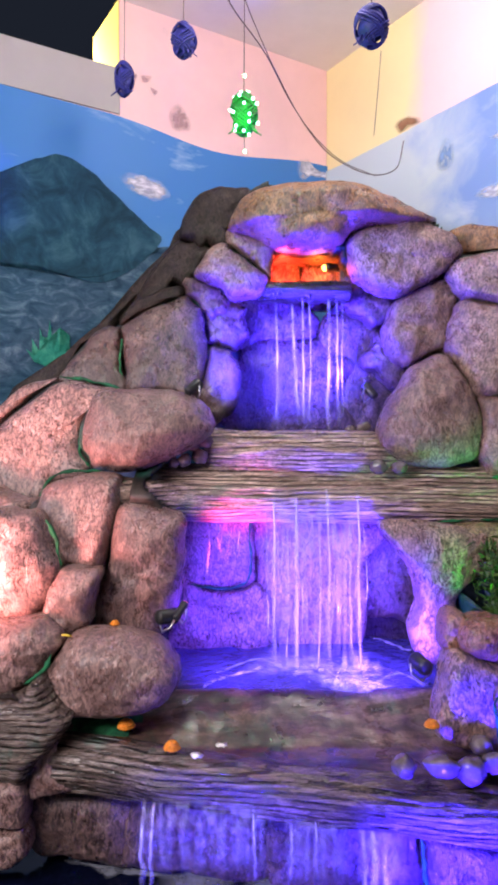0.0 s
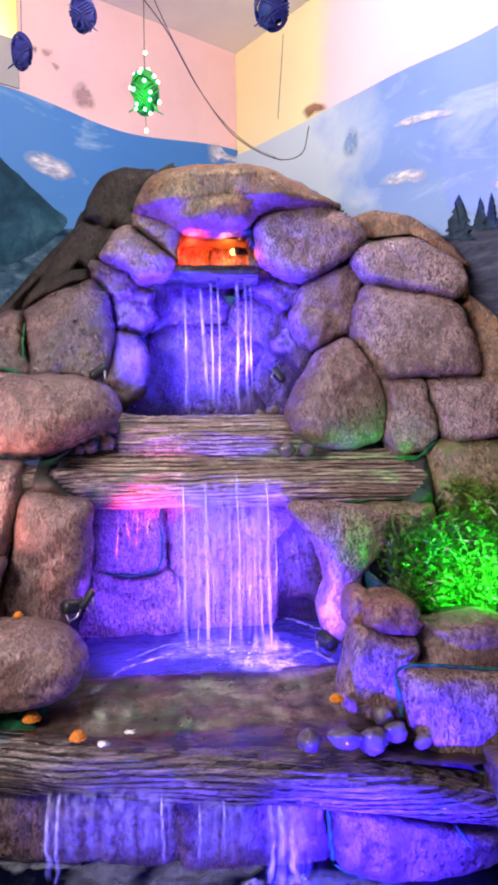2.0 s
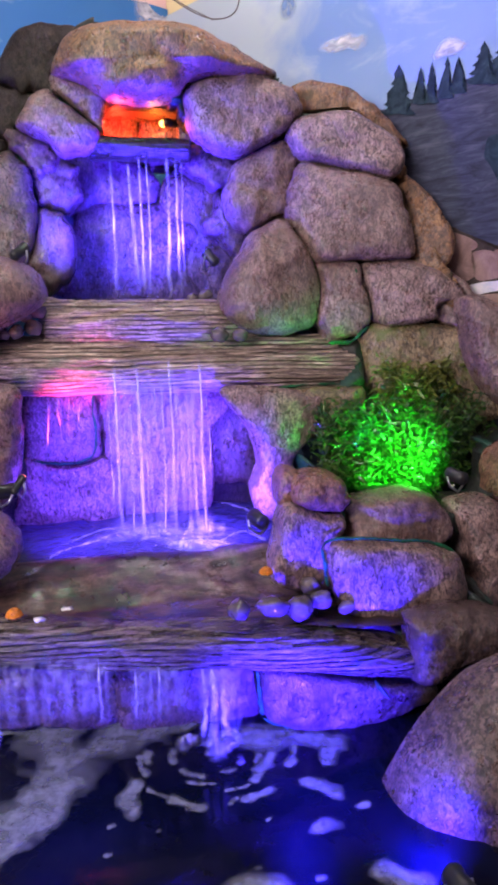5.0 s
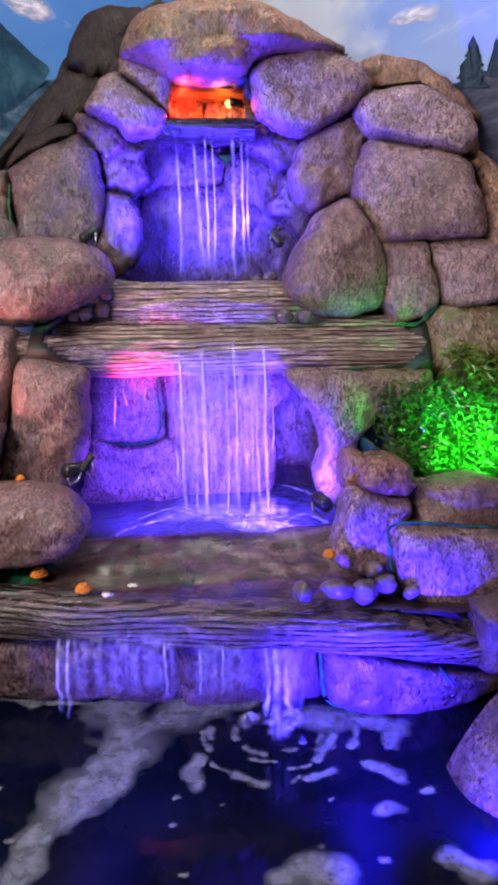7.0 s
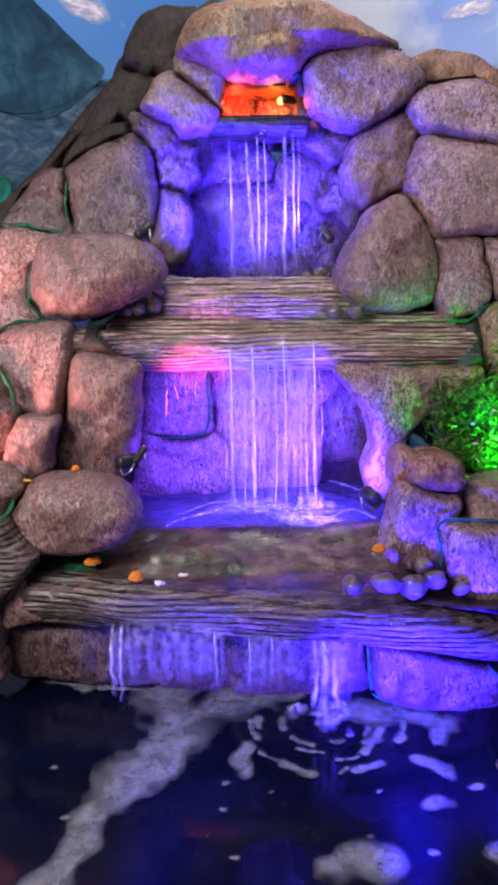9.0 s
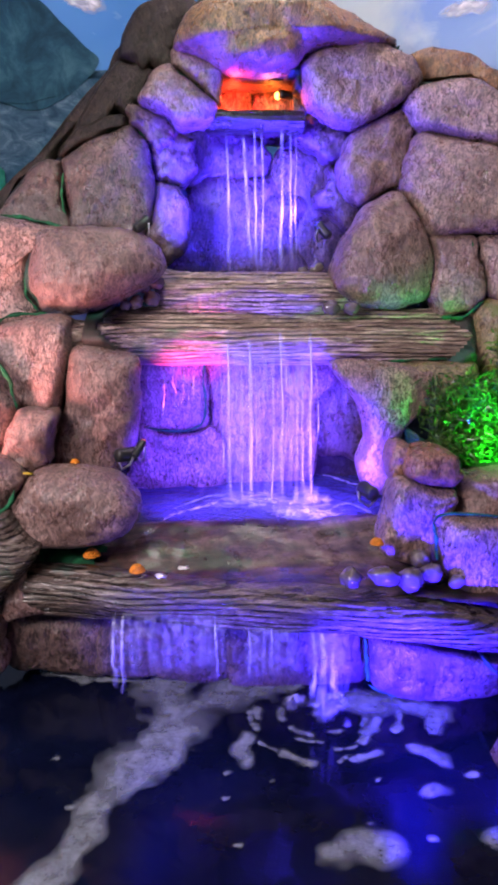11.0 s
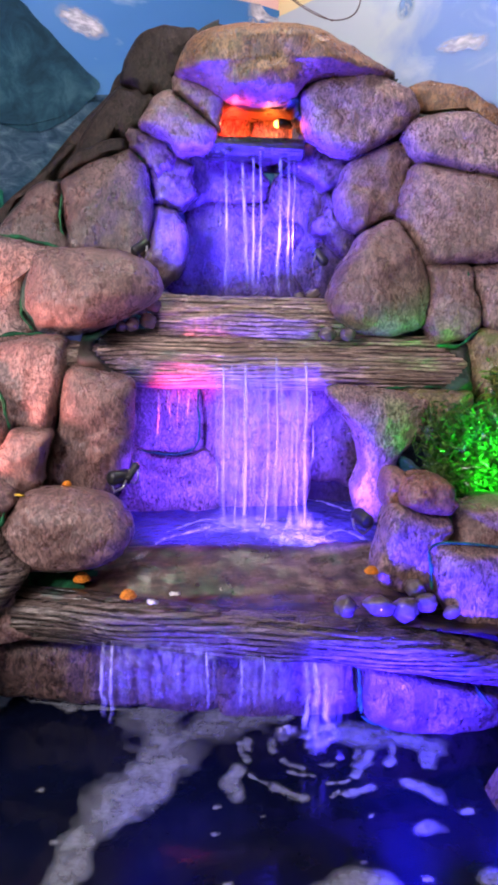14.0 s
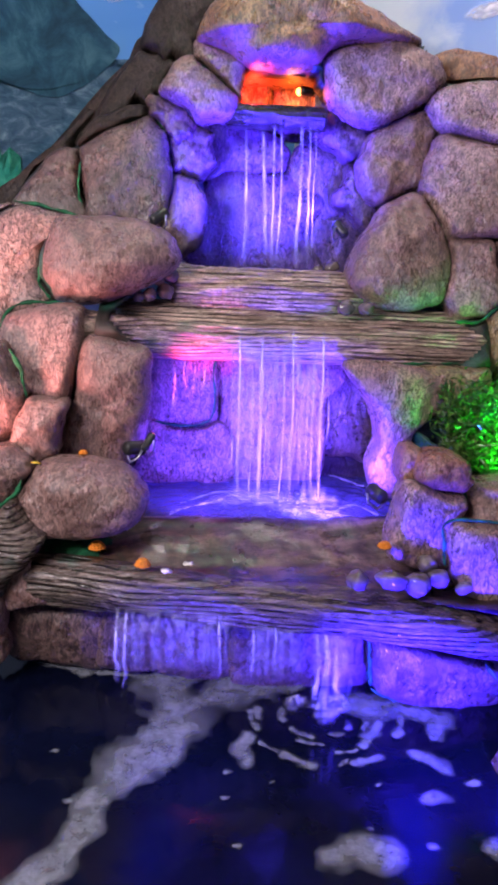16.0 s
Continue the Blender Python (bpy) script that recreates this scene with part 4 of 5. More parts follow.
boulder("cave_stone", STONE, 2.0, .03, .0, [(-0.182, 1.247), (-0.002, 1.242), (0.007, 1.057), (-0.068, 1.037), (-0.177, 1.054)])
boulder("cave_stone", STONE, 1.98, .03, .0, [(-0.192, 1.034), (-0.068, 1.025), (0.048, 1.034), (0.065, 0.876), (-0.068, 0.859), (-0.200, 0.859)])
boulder("cave_stone", STONE, 2.02, .03, .0, [(0.024, 1.261), (0.270, 1.269), (0.285, 1.084), (0.270, 0.872), (0.074, 0.863), (0.029, 1.050)])
boulder("cave_stone", STONE, 2.02, .03, .0, [(0.217, 1.269), (0.352, 1.253), (0.352, 1.100), (0.336, 0.863), (0.201, 0.863), (0.221, 1.084)])
# shadow of the side stone is put into these two stones' colours
boulder("cave_stone", BROWN_SHADED, 2.07, .04, .0, [(0.342, 1.194), (0.470, 1.182), (0.499, 1.095), (0.479, 0.956), (0.366, 0.940), (0.336, 1.067)])
boulder("cave_stone", DARK_SHADED, 2.12, .03, .0, [(0.311, 0.943), (0.483, 0.947), (0.537, 0.852), (0.519, 0.799), (0.327, 0.845)])
boulder("side_stone", STONE, 1.73, .06, .1, [(0.335, 1.262), (0.445, 1.268), (0.570, 1.250), (0.606, 1.215), (0.580, 1.140), (0.520, 1.070), (0.480, 0.955), (0.430, 0.925), (0.408, 0.985), (0.432, 1.075), (0.400, 1.165)])
boulder("side_stone", MOSSY, 1.75, .06, .0, [(0.519, 1.249), (0.712, 1.253), (0.702, 1.181), (0.637, 1.137), (0.588, 1.123), (0.581, 1.208)])
boulder("fall_back", BROWN_SHADED, 2.33, .04, .0, [(-0.017, 1.931), (0.114, 1.950), (0.230, 1.892), (0.201, 1.815), (-0.002, 1.806)])
boulder("fall_back", BROWN_SHADED, 2.33, .04, .0, [(0.259, 1.892), (0.385, 1.888), (0.481, 1.834), (0.463, 1.699), (0.424, 1.506), (0.260, 1.496), (0.240, 1.699)])
boulder("fall_back", BROWN_SHADED, 2.33, .05, .0, [(-0.012, 1.792), (0.200, 1.800), (0.330, 1.760), (0.340, 1.600), (0.320, 1.486), (-0.021, 1.486)])
boulder("wall_stone", BROWN_SHADED, 1.46, .04, .0, [(-0.467, 0.713), (-0.357, 0.719), (-0.234, 0.704), (-0.232, 0.564), (-0.382, 0.580), (-0.465, 0.595)])
boulder("wall_stone", BROWN_SHADED, 1.43, .04, .0, [(-0.231, 0.744), (-0.108, 0.734), (0.039, 0.712), (0.038, 0.549), (-0.118, 0.563), (-0.255, 0.589)])
boulder("wall_stone", BROWN_SHADED, 1.40, .04, .0, [(0.057, 0.729), (0.206, 0.712), (0.343, 0.698), (0.351, 0.533), (0.203, 0.531), (0.048, 0.560)])
boulder("wall_stone", BROWN_SHADED, 1.32, .05, .0, [(0.347, 0.706), (0.381, 0.714), (0.534, 0.666), (0.748, 0.615), (0.725, 0.576), (0.590, 0.539), (0.486, 0.535), (0.382, 0.571), (0.349, 0.608)])


for spec, wide in zip(BOULDERS, close_joints_in_view()):
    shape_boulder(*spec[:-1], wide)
# dark filler added behind the black gap; its shade is put into the colour
loop = smooth_loop([(0.58, 0.78), (0.74, 0.80), (0.92, 0.76), (0.95, 0.50), (0.76, 0.45), (0.60, 0.48)], 72)
shape_boulder("boulder", DARK_SHADED, 1.47, 0.05, 0.0, 0.0, sum(loop, Vector((0, 0))) / 72, loop, False)


def mortar():
    """The cement body behind the boulders, filling the joints."""
    pts = np.array([p for o in OUTLINES for p in o])
    step = 0.010
    xs, zs = np.arange(-0.95, 1.12, step), np.arange(0.36, 2.45, step)
    # how deep the body must lie under each boulder
    gx, gz = np.meshgrid(xs, zs)
    cover = np.full(gx.shape, -99.0)
    for o in OUTLINES:
        hit = np.zeros(gx.shape, bool)
        for (x1, z1, _), (x2, z2, _) in zip(o, o[1:] + o[:1]):
            if z1 != z2:
                hit ^= ((z1 > gz) != (z2 > gz)) & (gx < (x2 - x1) * (gz - z1) / (z2 - z1) + x1)
        cover[hit] = np.maximum(cover[hit], max(p[2] for p in o) + 0.02)
    # close the gaps between neighbours, without going past the outline of the whole
    filled = cover > -9
    for grow in (True, False):
        for k in range(6 if grow else 7):
            f = np.pad(filled, 1, constant_values=not grow)
            near4 = (f[:-2, 1:-1], f[2:, 1:-1], f[1:-1, :-2], f[1:-1, 2:])
            step_on = filled | np.any(near4, axis=0) if grow else filled & np.all(near4, axis=0)
            filled = np.where((gz > 1.2) | (k < (2 if grow else 3)), step_on, filled)
    bm = bmesh.new()
    verts, deep = {}, np.zeros(gx.shape)
    for i, x in enumerate(xs):
        d2 = (pts[:, 0][None] - x) ** 2 + (pts[:, 1][None] - zs[:, None]) ** 2
        w = 1.0 / (d2 + 2e-5) ** 3
        ys = (w * pts[:, 2][None]).sum(axis=1) / w.sum(axis=1)
        deep[:, i] = np.where(cover[:, i] > -9, np.maximum(ys, cover[:, i]), ys)
    for _ in range(3):
        p = np.pad(deep, 1, mode="edge")
        deep = (2 * deep + p[:-2, 1:-1] + p[2:, 1:-1] + p[1:-1, :-2] + p[1:-1, 2:]) / 6
    for i, x in enumerate(xs):
        for j, z in enumerate(zs):
            inside = filled[j, i]
            if (SLOT[0] < x < SLOT[1] and SLOT[2] < z < SLOT[3]) or (x > 0.62 and z < 0.74) or (-0.48 < x < -0.30 and 1.29 < z < 1.41):
                inside = False
            if inside:
                k = noise.noise(Vector((x * 25, z * 25, 3)))
                verts[i, j] = bm.verts.new((x, deep[j, i] + 0.006 * k, z))
    for (i, j) in list(verts):
        q = [verts.get(k) for k in ((i, j), (i + 1, j), (i + 1, j + 1), (i, j + 1))]
        if all(q):
            bm.faces.new(q)
    rim = bmesh.ops.extrude_edge_only(bm, edges=[e for e in bm.edges if e.is_boundary])["geom"]
    bmesh.ops.translate(bm, vec=(0, 0.12, 0), verts=[g for g in rim if isinstance(g, bmesh.types.BMVert)])
    return part("mortar", bm, MORTAR, rockery, "dark greenish cement in the joints")


SLOT = (0.068, 0.283, 1.972, 2.052)
mortar()


def joint(pts, r=0.009):
    """A painted bead of cement between two boulders."""
    n = 40
    bm = bmesh.new()
    line = [p + Vector((0.004 * noise.noise(p * 40), 0, 0.004 * noise.noise(p * 43 + Vector((5, 0, 0))))) for p in smooth_line(pts, n)]
    tube(bm, line, lambda u: 0.6 * r * (0.75 + 0.6 * noise.noise(Vector((u * 9, pts[0][0] * 20, 0)))) * min(1.0, 0.3 + u * 8, 0.3 + (1 - u) * 8), 8, 0.7)
    return part("joint", bm, TEAL, rockery, "teal painted joint between boulders")


joint([(0.512, 1.365, 0.857), (0.504, 1.365, 0.911), (0.499, 1.365, 0.947)], 0.009)
joint([(0.499, 1.365, 0.947), (0.516, 1.365, 0.964), (0.575, 1.365, 0.964), (0.681, 1.365, 0.952), (0.762, 1.365, 0.939), (0.811, 1.365, 0.909), (0.825, 1.365, 0.853)], 0.008)
joint([(0.547, 1.430, 0.942), (0.555, 1.430, 0.971), (0.567, 1.430, 0.997), (0.551, 1.430, 1.015), (0.484, 1.430, 1.020)], 0.007)
joint([(0.003, 1.965, 1.251), (0.002, 1.965, 1.177), (0.005, 1.965, 1.087), (-0.026, 1.965, 1.049), (-0.100, 1.965, 1.042), (-0.182, 1.965, 1.055)], 0.007)
joint([(0.334, 1.300, 0.711), (0.339, 1.300, 0.664), (0.345, 1.300, 0.603)], 0.01)
joint([(0.347, 1.310, 0.590), (0.405, 1.310, 0.560), (0.495, 1.310, 0.535)], 0.007)
joint([(-0.581, 2.080, 1.664), (-0.503, 2.080, 1.657), (-0.434, 2.080, 1.640), (-0.391, 2.080, 1.626)], 0.01)
joint([(-0.468, 1.900, 1.505), (-0.473, 1.900, 1.442), (-0.445, 1.900, 1.397)], 0.009)
joint([(-0.371, 1.850, 1.384), (-0.448, 1.850, 1.391), (-0.518, 1.850, 1.384), (-0.559, 1.850, 1.347), (-0.572, 1.850, 1.304)], 0.01)
joint([(-0.479, 1.600, 1.291), (-0.455, 1.600, 1.230), (-0.445, 1.600, 1.177)], 0.009)
joint([(-0.539, 1.460, 0.939), (-0.490, 1.460, 0.954), (-0.447, 1.460, 0.978), (-0.426, 1.460, 1.015)], 0.011)
joint([(-0.396, 2.120, 1.787), (-0.403, 2.120, 1.717), (-0.389, 2.120, 1.637)], 0.007)
joint([(0.748, 1.870, 1.577), (0.764, 1.870, 1.501), (0.791, 1.870, 1.432)], 0.009)
joint([(0.661, 1.840, 1.373), (0.725, 1.840, 1.376), (0.780, 1.840, 1.417)], 0.01)
joint([(0.469, 1.830, 1.245), (0.564, 1.830, 1.257), (0.661, 1.830, 1.258), (0.745, 1.830, 1.259)], 0.008)


def log(name, pts, rz, ry, label, seed, mat=LOG, swell=0.0, carved=0.6):
    """A cement log with carved bark, round at both ends."""
    n, sides = 240, 104
    line = smooth_line(pts, n)
    bm = bmesh.new()
    rings = []
    for i, p in enumerate(line):
        u = i / (n - 1)
        end = min(1.0, min(u, 1 - u) / 0.045)
        e = max(0.05, 1 - (1 - end) ** 2.4) ** 0.5
        ring = []
        for k in range(sides):
            a = 2 * math.pi * k / sides
            cs, sn = math.cos(a), math.sin(a)
            fx, fz = math.copysign(abs(cs) ** 0.8, cs), math.copysign(abs(sn) ** 0.8, sn)
            wave = 0.5 * noise.noise(Vector((p.x * 5, seed, 0)))
            g = noise.noise(Vector((p.x * 3.2, a * 5.5 + wave * 3, seed))) + 0.6 * noise.noise(Vector((p.x * 9, a * 12 + wave * 5, seed + 4)))
            lump = 0.10 * noise.noise(Vector((p.x * 7, cs * 1.5, sn * 1.5 + seed)))
            furrow = max(0.0, 1 - abs(noise.noise(Vector((p.x * 2.4, a * 8 + wave * 6, seed + 9)))) / 0.13)
            r = e * (1 + lump) + carved * (0.12 * g - 0.10 * furrow) * e * end
            ring.append(bm.verts.new((p.x, p.y + ry * r * fx, p.z + rz * (1 + swell * (1 - u) ** 1.5) * r * fz)))
        rings.append(ring)
    for a, b in zip(rings, rings[1:]):
        for k in range(sides):
            bm.faces.new((a[k], b[k], b[(k + 1) % sides], a[(k + 1) % sides]))
    bm.faces.new(rings[0])
    bm.faces.new(rings[-1][::-1])
    return part(name, bm, mat, rockery, label)


LOWER_LOG = [(-0.501, 1.470, 0.790), (-0.287, 1.420, 0.792), (-0.161, 1.380, 0.795), (0.079, 1.340, 0.779), (0.280, 1.310, 0.775), (0.492, 1.280, 0.752), (0.610, 1.280, 0.728), (0.690, 1.285, 0.704), (0.742, 1.300, 0.690)]
MIDDLE_LOG = [(-0.425, 1.740, 1.338), (-0.270, 1.815, 1.318), (-0.114, 1.885, 1.301), (0.196, 1.900, 1.293), (0.515, 1.890, 1.295), (0.772, 1.880, 1.298)]
STEP_LOG = [(-0.276, 1.950, 1.364), (0.042, 1.950, 1.353), (0.331, 1.950, 1.353), (0.594, 1.940, 1.350), (0.764, 1.920, 1.344)]
UPPER_LOG = [(-0.134, 2.000, 1.422), (0.125, 2.000, 1.417), (0.321, 2.000, 1.416), (0.470, 2.050, 1.412)]
log("lower_log", LOWER_LOG, 0.037, 0.06, "wood-grained cement log along the basin rim", 1.0, WET_LOG, 0.5, 0.5)
log("middle_log", MIDDLE_LOG, 0.052, 0.07, "wood-grained cement log under the middle fall", 7.0)
log("step_log", STEP_LOG, 0.045, 0.06, "wood-grained cement step between the logs", 17.0)
log("upper_log", UPPER_LOG, 0.084, 0.11, "wood-grained cement lip of the upper basin", 13.0)


def sheet_patch(name, xs, ys, height, mat, parent, label, step=0.016, keep=None):
    """A level or sloping sheet over a patch of the plan."""
    bm = bmesh.new()
    nx, ny = max(2, int((xs[1] - xs[0]) / step)), max(2, int((ys[1] - ys[0]) / step))
    vs = {}
    for i in range(nx + 1):
        for j in range(ny + 1):
            x, y = xs[0] + (xs[1] - xs[0]) * i / nx, ys[0] + (ys[1] - ys[0]) * j / ny
            if keep is None or keep(x, y):
                vs[i, j] = bm.verts.new((x, y, height(x, y)))
    for (i, j) in list(vs):
        q = [vs.get(k) for k in ((i, j), (i + 1, j), (i + 1, j + 1), (i, j + 1))]
        if all(q):
            bm.faces.new(q)
    if parent:
        return part(name, bm, mat, parent, label)
    return solid(name, bm, mat, label, "water", kind="structure")


def terrace(x, y):
    rim = 0.81 - 0.10 * max(0.0, x - 0.45)
    rise = 0.07 * max(0.0, min(1.0, (y - 1.46) / 0.14))
    drop = -0.10 * max(0.0, min(1.0, (y - 1.62) / 0.10))
    return rim + rise + drop + 0.008 * noise.noise(Vector((x * 9, y * 14, 0))) + 0.004 * noise.noise(Vector((x * 30, y * 40, 2)))


sheet_patch("terrace", (-0.52, 0.84), (1.26, 2.02), terrace, WET, rockery, "wet dark brown cement floor of the basin", 0.012,
            lambda x, y: y > 1.40 - 0.16 * (x + 0.3) and y > 1.265)

# patch of green paint between the left boulder and the log
sheet_patch("green_paint_patch", (-0.46, -0.20), (1.44, 1.60), lambda x, y: terrace(x, y) + 0.004, TEAL, rockery, "dark green paint on the basin floor", 0.008,
            lambda x, y: ((x + 0.33) / 0.10) ** 2 + ((y - 1.515) / 0.055) ** 2 < 1 + 0.7 * noise.noise(Vector((x * 30, y * 40, 0))))


def ripple(x, y):
    d = math.hypot((x - 0.27), (y - 1.78))
    return 0.868 + 0.004 * math.sin(d * 90) * math.exp(-d * 4) + 0.004 * noise.noise(Vector((x * 16, y * 16, 0)))


sheet_patch("water", (-0.42, 0.62), (1.595, 2.05), ripple, POOL, None, "shallow rippling pool lit blue and violet", 0.012)
sheet_patch("water", (-0.03, 0.42), (2.03, 2.36), lambda x, y: 1.496 + 0.003 * noise.noise(Vector((x * 20, y * 20, 0))), POOL, None, "small upper pool under the first fall", 0.015)
POND_Z = 0.555
sheet_patch("water", (-1.3, 1.5), (0.35, 1.62), lambda x, y: POND_Z + 0.0015 * noise.noise(Vector((x * 14, y * 14, 0))), POND, None, "dark still pond water with foam", 0.03)
bm = bmesh.new()
box(bm, (-1.3, 0.25, 0), (1.5, 0.35, 0.62))
box(bm, (-1.4, 0.25, 0), (-1.3, 1.62, 0.62))
solid("pond_wall", bm, MORTAR, "low dark cement wall round the pond", "pond wall", kind="structure", smooth=False)

# the glowing slot: a recess with a mossy shelf
bm = bmesh.new()
box(bm, (SLOT[0] - 0.06, 2.40, SLOT[2] - 0.05), (SLOT[1] + 0.06, 2.42, SLOT[3] + 0.06))
box(bm, (SLOT[0] - 0.06, 2.19, SLOT[3] + 0.012), (SLOT[1] + 0.06, 2.40, SLOT[3] + 0.06))
box(bm, (SLOT[0] - 0.05, 2.24, SLOT[2] - 0.03), (SLOT[0] - 0.016, 2.40, SLOT[3] + 0.012))
box(bm, (SLOT[1] + 0.016, 2.24, SLOT[2] - 0.03), (SLOT[1] + 0.05, 2.40, SLOT[3] + 0.012))
box(bm, (SLOT[0] - 0.016, 2.21, SLOT[2] - 0.03), (SLOT[1] + 0.016, 2.40, SLOT[2] - 0.012))
part("recess", bm, STONE, rockery, "cement recess lit red and amber", False)
SLOT_LOOPS = ([(0.03, 1.95), (0.12, 1.945), (0.17, 1.95), (0.175, 2.07), (0.1, 2.08), (0.03, 2.07)], [(0.185, 1.95), (0.26, 1.945), (0.32, 1.95), (0.32, 2.07), (0.25, 2.08), (0.185, 2.07)])
for corners in SLOT_LOOPS:
    loop = smooth_loop(corners, 72)
    shape_boulder("slot_stone", STONE, 2.37, 0.055, 0.0, 0.0, sum(loop, Vector((0, 0))) / 72, loop, False)
log("spout_shelf", [(0.020, 2.17, 1.940), (0.17, 2.155, 1.938), (0.325, 2.17, 1.940)], 0.030, 0.06, "dark mossy shelf under the glowing slot", 21.0, MOSS)

# ---- lights in the rockery ----


def fixture(at, aim, colour, lens, power, size=0.022, cone=110, label="", soft=0.035):
    """A small black submersible spotlight on a steel bracket, with its light in front of the lens."""
    ob = thing("spotlight", at, label, "spotlight", "coloured garden spotlights")
    m = look(at, aim)
    bm = bmesh.new()
    line = [m @ Vector((0, 0, z)) for z in (0.035, 0.03, 0.0, -0.012, -0.016)]
    tube(bm, line, lambda u: size * (0.55 if u < 0.1 else 0.85 if u < 0.6 else 1.0), 16)
    body = part("body", bm, BLACK, ob)
    bm = bmesh.new()
    tube(bm, [m @ Vector((0, 0, z)) for z in (-0.0165, -0.0185)], size * 0.8, 16)
    part("lens", bm, lens, body, "glowing glass lens")
    bm = bmesh.new()
    tube(bm, [m @ Vector((size * 1.15, 0, 0)), m @ Vector((size * 1.15, -0.02, 0.01)), m @ Vector((0, -0.035, 0.015)), m @ Vector((-size * 1.15, -0.02, 0.01)), m @ Vector((-size * 1.15, 0, 0))], 0.003, 6)
    part("bracket", bm, STEEL, ob)
    lamp("SPOT", m @ pose(0, 0, -0.024), power, colour, soft, cone, 0.9)
    return ob


fixture((-0.148, 1.860, 1.622), (0.220, 2.220, 1.920), BLUE, LENS_BLUE, 72, 0.016, 104, "small black spotlight lighting the upper fall blue", 0.035)
fixture((0.351, 2.000, 1.621), (0.140, 2.220, 1.900), BLUE, LENS_BLUE, 62, 0.016, 130, "small black spotlight beside the upper fall", 0.035)
fixture((-0.189, 1.600, 1.060), (0.200, 1.950, 1.000), VIOLET, LENS_BLUE, 24, 0.02, 142, "small black spotlight in the middle basin, blue violet", 0.035)
fixture((0.379, 1.500, 0.984), (0.280, 1.900, 1.000), VIOLET, LENS_BLUE, 40, 0.02, 126, "small black spotlight by the basin, blue violet", 0.035)
fixture((0.824, 1.400, 1.084), (0.735, 1.720, 1.105), GREEN, LENS_GREEN, 28, 0.018, 86, "black spotlight turned on the plant, green", 0.035)
# next two are added, out of view, to wash the lower wall blue
fixture((-0.160, 0.700, 0.600), (0.030, 1.380, 0.690), (0.06, 0.03, 1.0), LENS_BLUE, 42, 0.024, 60, "added pond spotlight out of view, blue on the lower falls", 0.035)
fixture((0.290, 0.745, 0.578), (0.440, 1.320, 0.680), (0.035, 0.013, 1.0), LENS_BLUE, 275, 0.024, 58, "added pond spotlight out of view, blue on the lower wall", 0.035)
# inferred from the red on the left boulders; stands out of view
fixture((-0.780, 1.240, 1.100), (-0.620, 1.720, 1.170), RED, LENS_RED, 64, 0.024, 76, "unseen black spotlight left of the boulders, red", 0.08)
fixture((-0.157, 1.580, 1.084), (-0.040, 1.860, 1.250), (1.0, 0.06, 0.10), LENS_RED, 26, 0.01, 34, "slim spotlight turned up to the middle log, red", 0.035)
fixture((0.552, 0.825, 0.590), (0.540, 1.000, 0.560), (0.035, 0.013, 1.0), LENS_BLUE, 26, 0.02, 120, "small black lamp at the foot of the boulder, blue", 0.035)
lamp("POINT", pose(0.232, 2.26, 2.02), 0.42, AMBER, 0.012)
lamp("POINT", pose(0.11, 2.26, 2.02), 1.1, (1.0, 0.05, 0.02), 0.012)
bm = ball(bmesh.new(), (0.25, 2.24, 2.035), 0.011, 0.011, 0.011, 0, 12)
bulb = thing("lamp_bulb", (0.25, 2.24, 2.035), "small amber bulb glowing inside the rock slot", "bulb")
part("glass", bm, BULB_AMBER, bulb)
part("socket", tube(bmesh.new(), [Vector((0.253, 2.225, 2.036)), Vector((0.262, 2.228, 2.036)), Vector((0.29, 2.25, 2.037))], 0.0125, 12), BLACK, bulb)

# ---- falling water ----


def dense(ob, values=None):
    """How thick the froth is, point by point."""
    n = len(ob.data.vertices)
    ob.data.attributes.new("froth", "FLOAT", "POINT").data.foreach_set("value", values or [1.0] * n)
    return ob


def fall(label, streams, sheets, thick=0.75, full=1.0):
    ob = thing("waterfall", streams[0][:3], label, "waterfall")
    for x, y, z, z2, w in streams:
        bm = bmesh.new()
        n = 40
        line = []
        for i in range(n):
            u = i / (n - 1)
            sway = (0.010 * noise.noise(Vector((x * 60, u * 1.6, 0))) + 0.006 * noise.noise(Vector((x * 80, u * 6, 7))) + 0.05 * (noise.noise(Vector((x * 170, 3.3, 1.7))) if y > 2 else 0)) * u
            line.append(Vector((x + sway, y - 0.045 * min(1, u * 3) ** 0.6 - 0.01 * u, z - (z - z2) * u)))
        cols, vals, grid = 6, [], []
        for i, p in enumerate(line):
            u = i / (n - 1)
            r = w * thick * (0.7 + 0.6 * u + 0.45 * noise.noise(Vector((x * 90, u * 7, 1))))
            body = max(0.0, min(1.0, 0.80 + 0.9 * noise.noise(Vector((x * 70, u * 3.5, 4))))) * min(1.0, u * 12) * min(1.0, (1 - u) * 5)
            row = []
            for k in range(cols + 1):
                a = k / cols * 2 - 1
                row.append(bm.verts.new(p + Vector((r * a, -0.6 * r * (1 - a * a), 0))))
                vals.append(full * body * (1 - a * a) ** 1.2)
            grid.append(row)
        for a, b in zip(grid, grid[1:]):
            for k in range(cols):
                bm.faces.new((a[k], b[k], b[k + 1], a[k + 1]))
        dense(part("stream", bm, STREAM, ob), vals)
    for x1, x2, y, z, z2 in sheets:
        bm = bmesh.new()
        cols, rows_ = 40, 24
        g = []
        for i in range(cols + 1):
            x = x1 + (x2 - x1) * i / cols
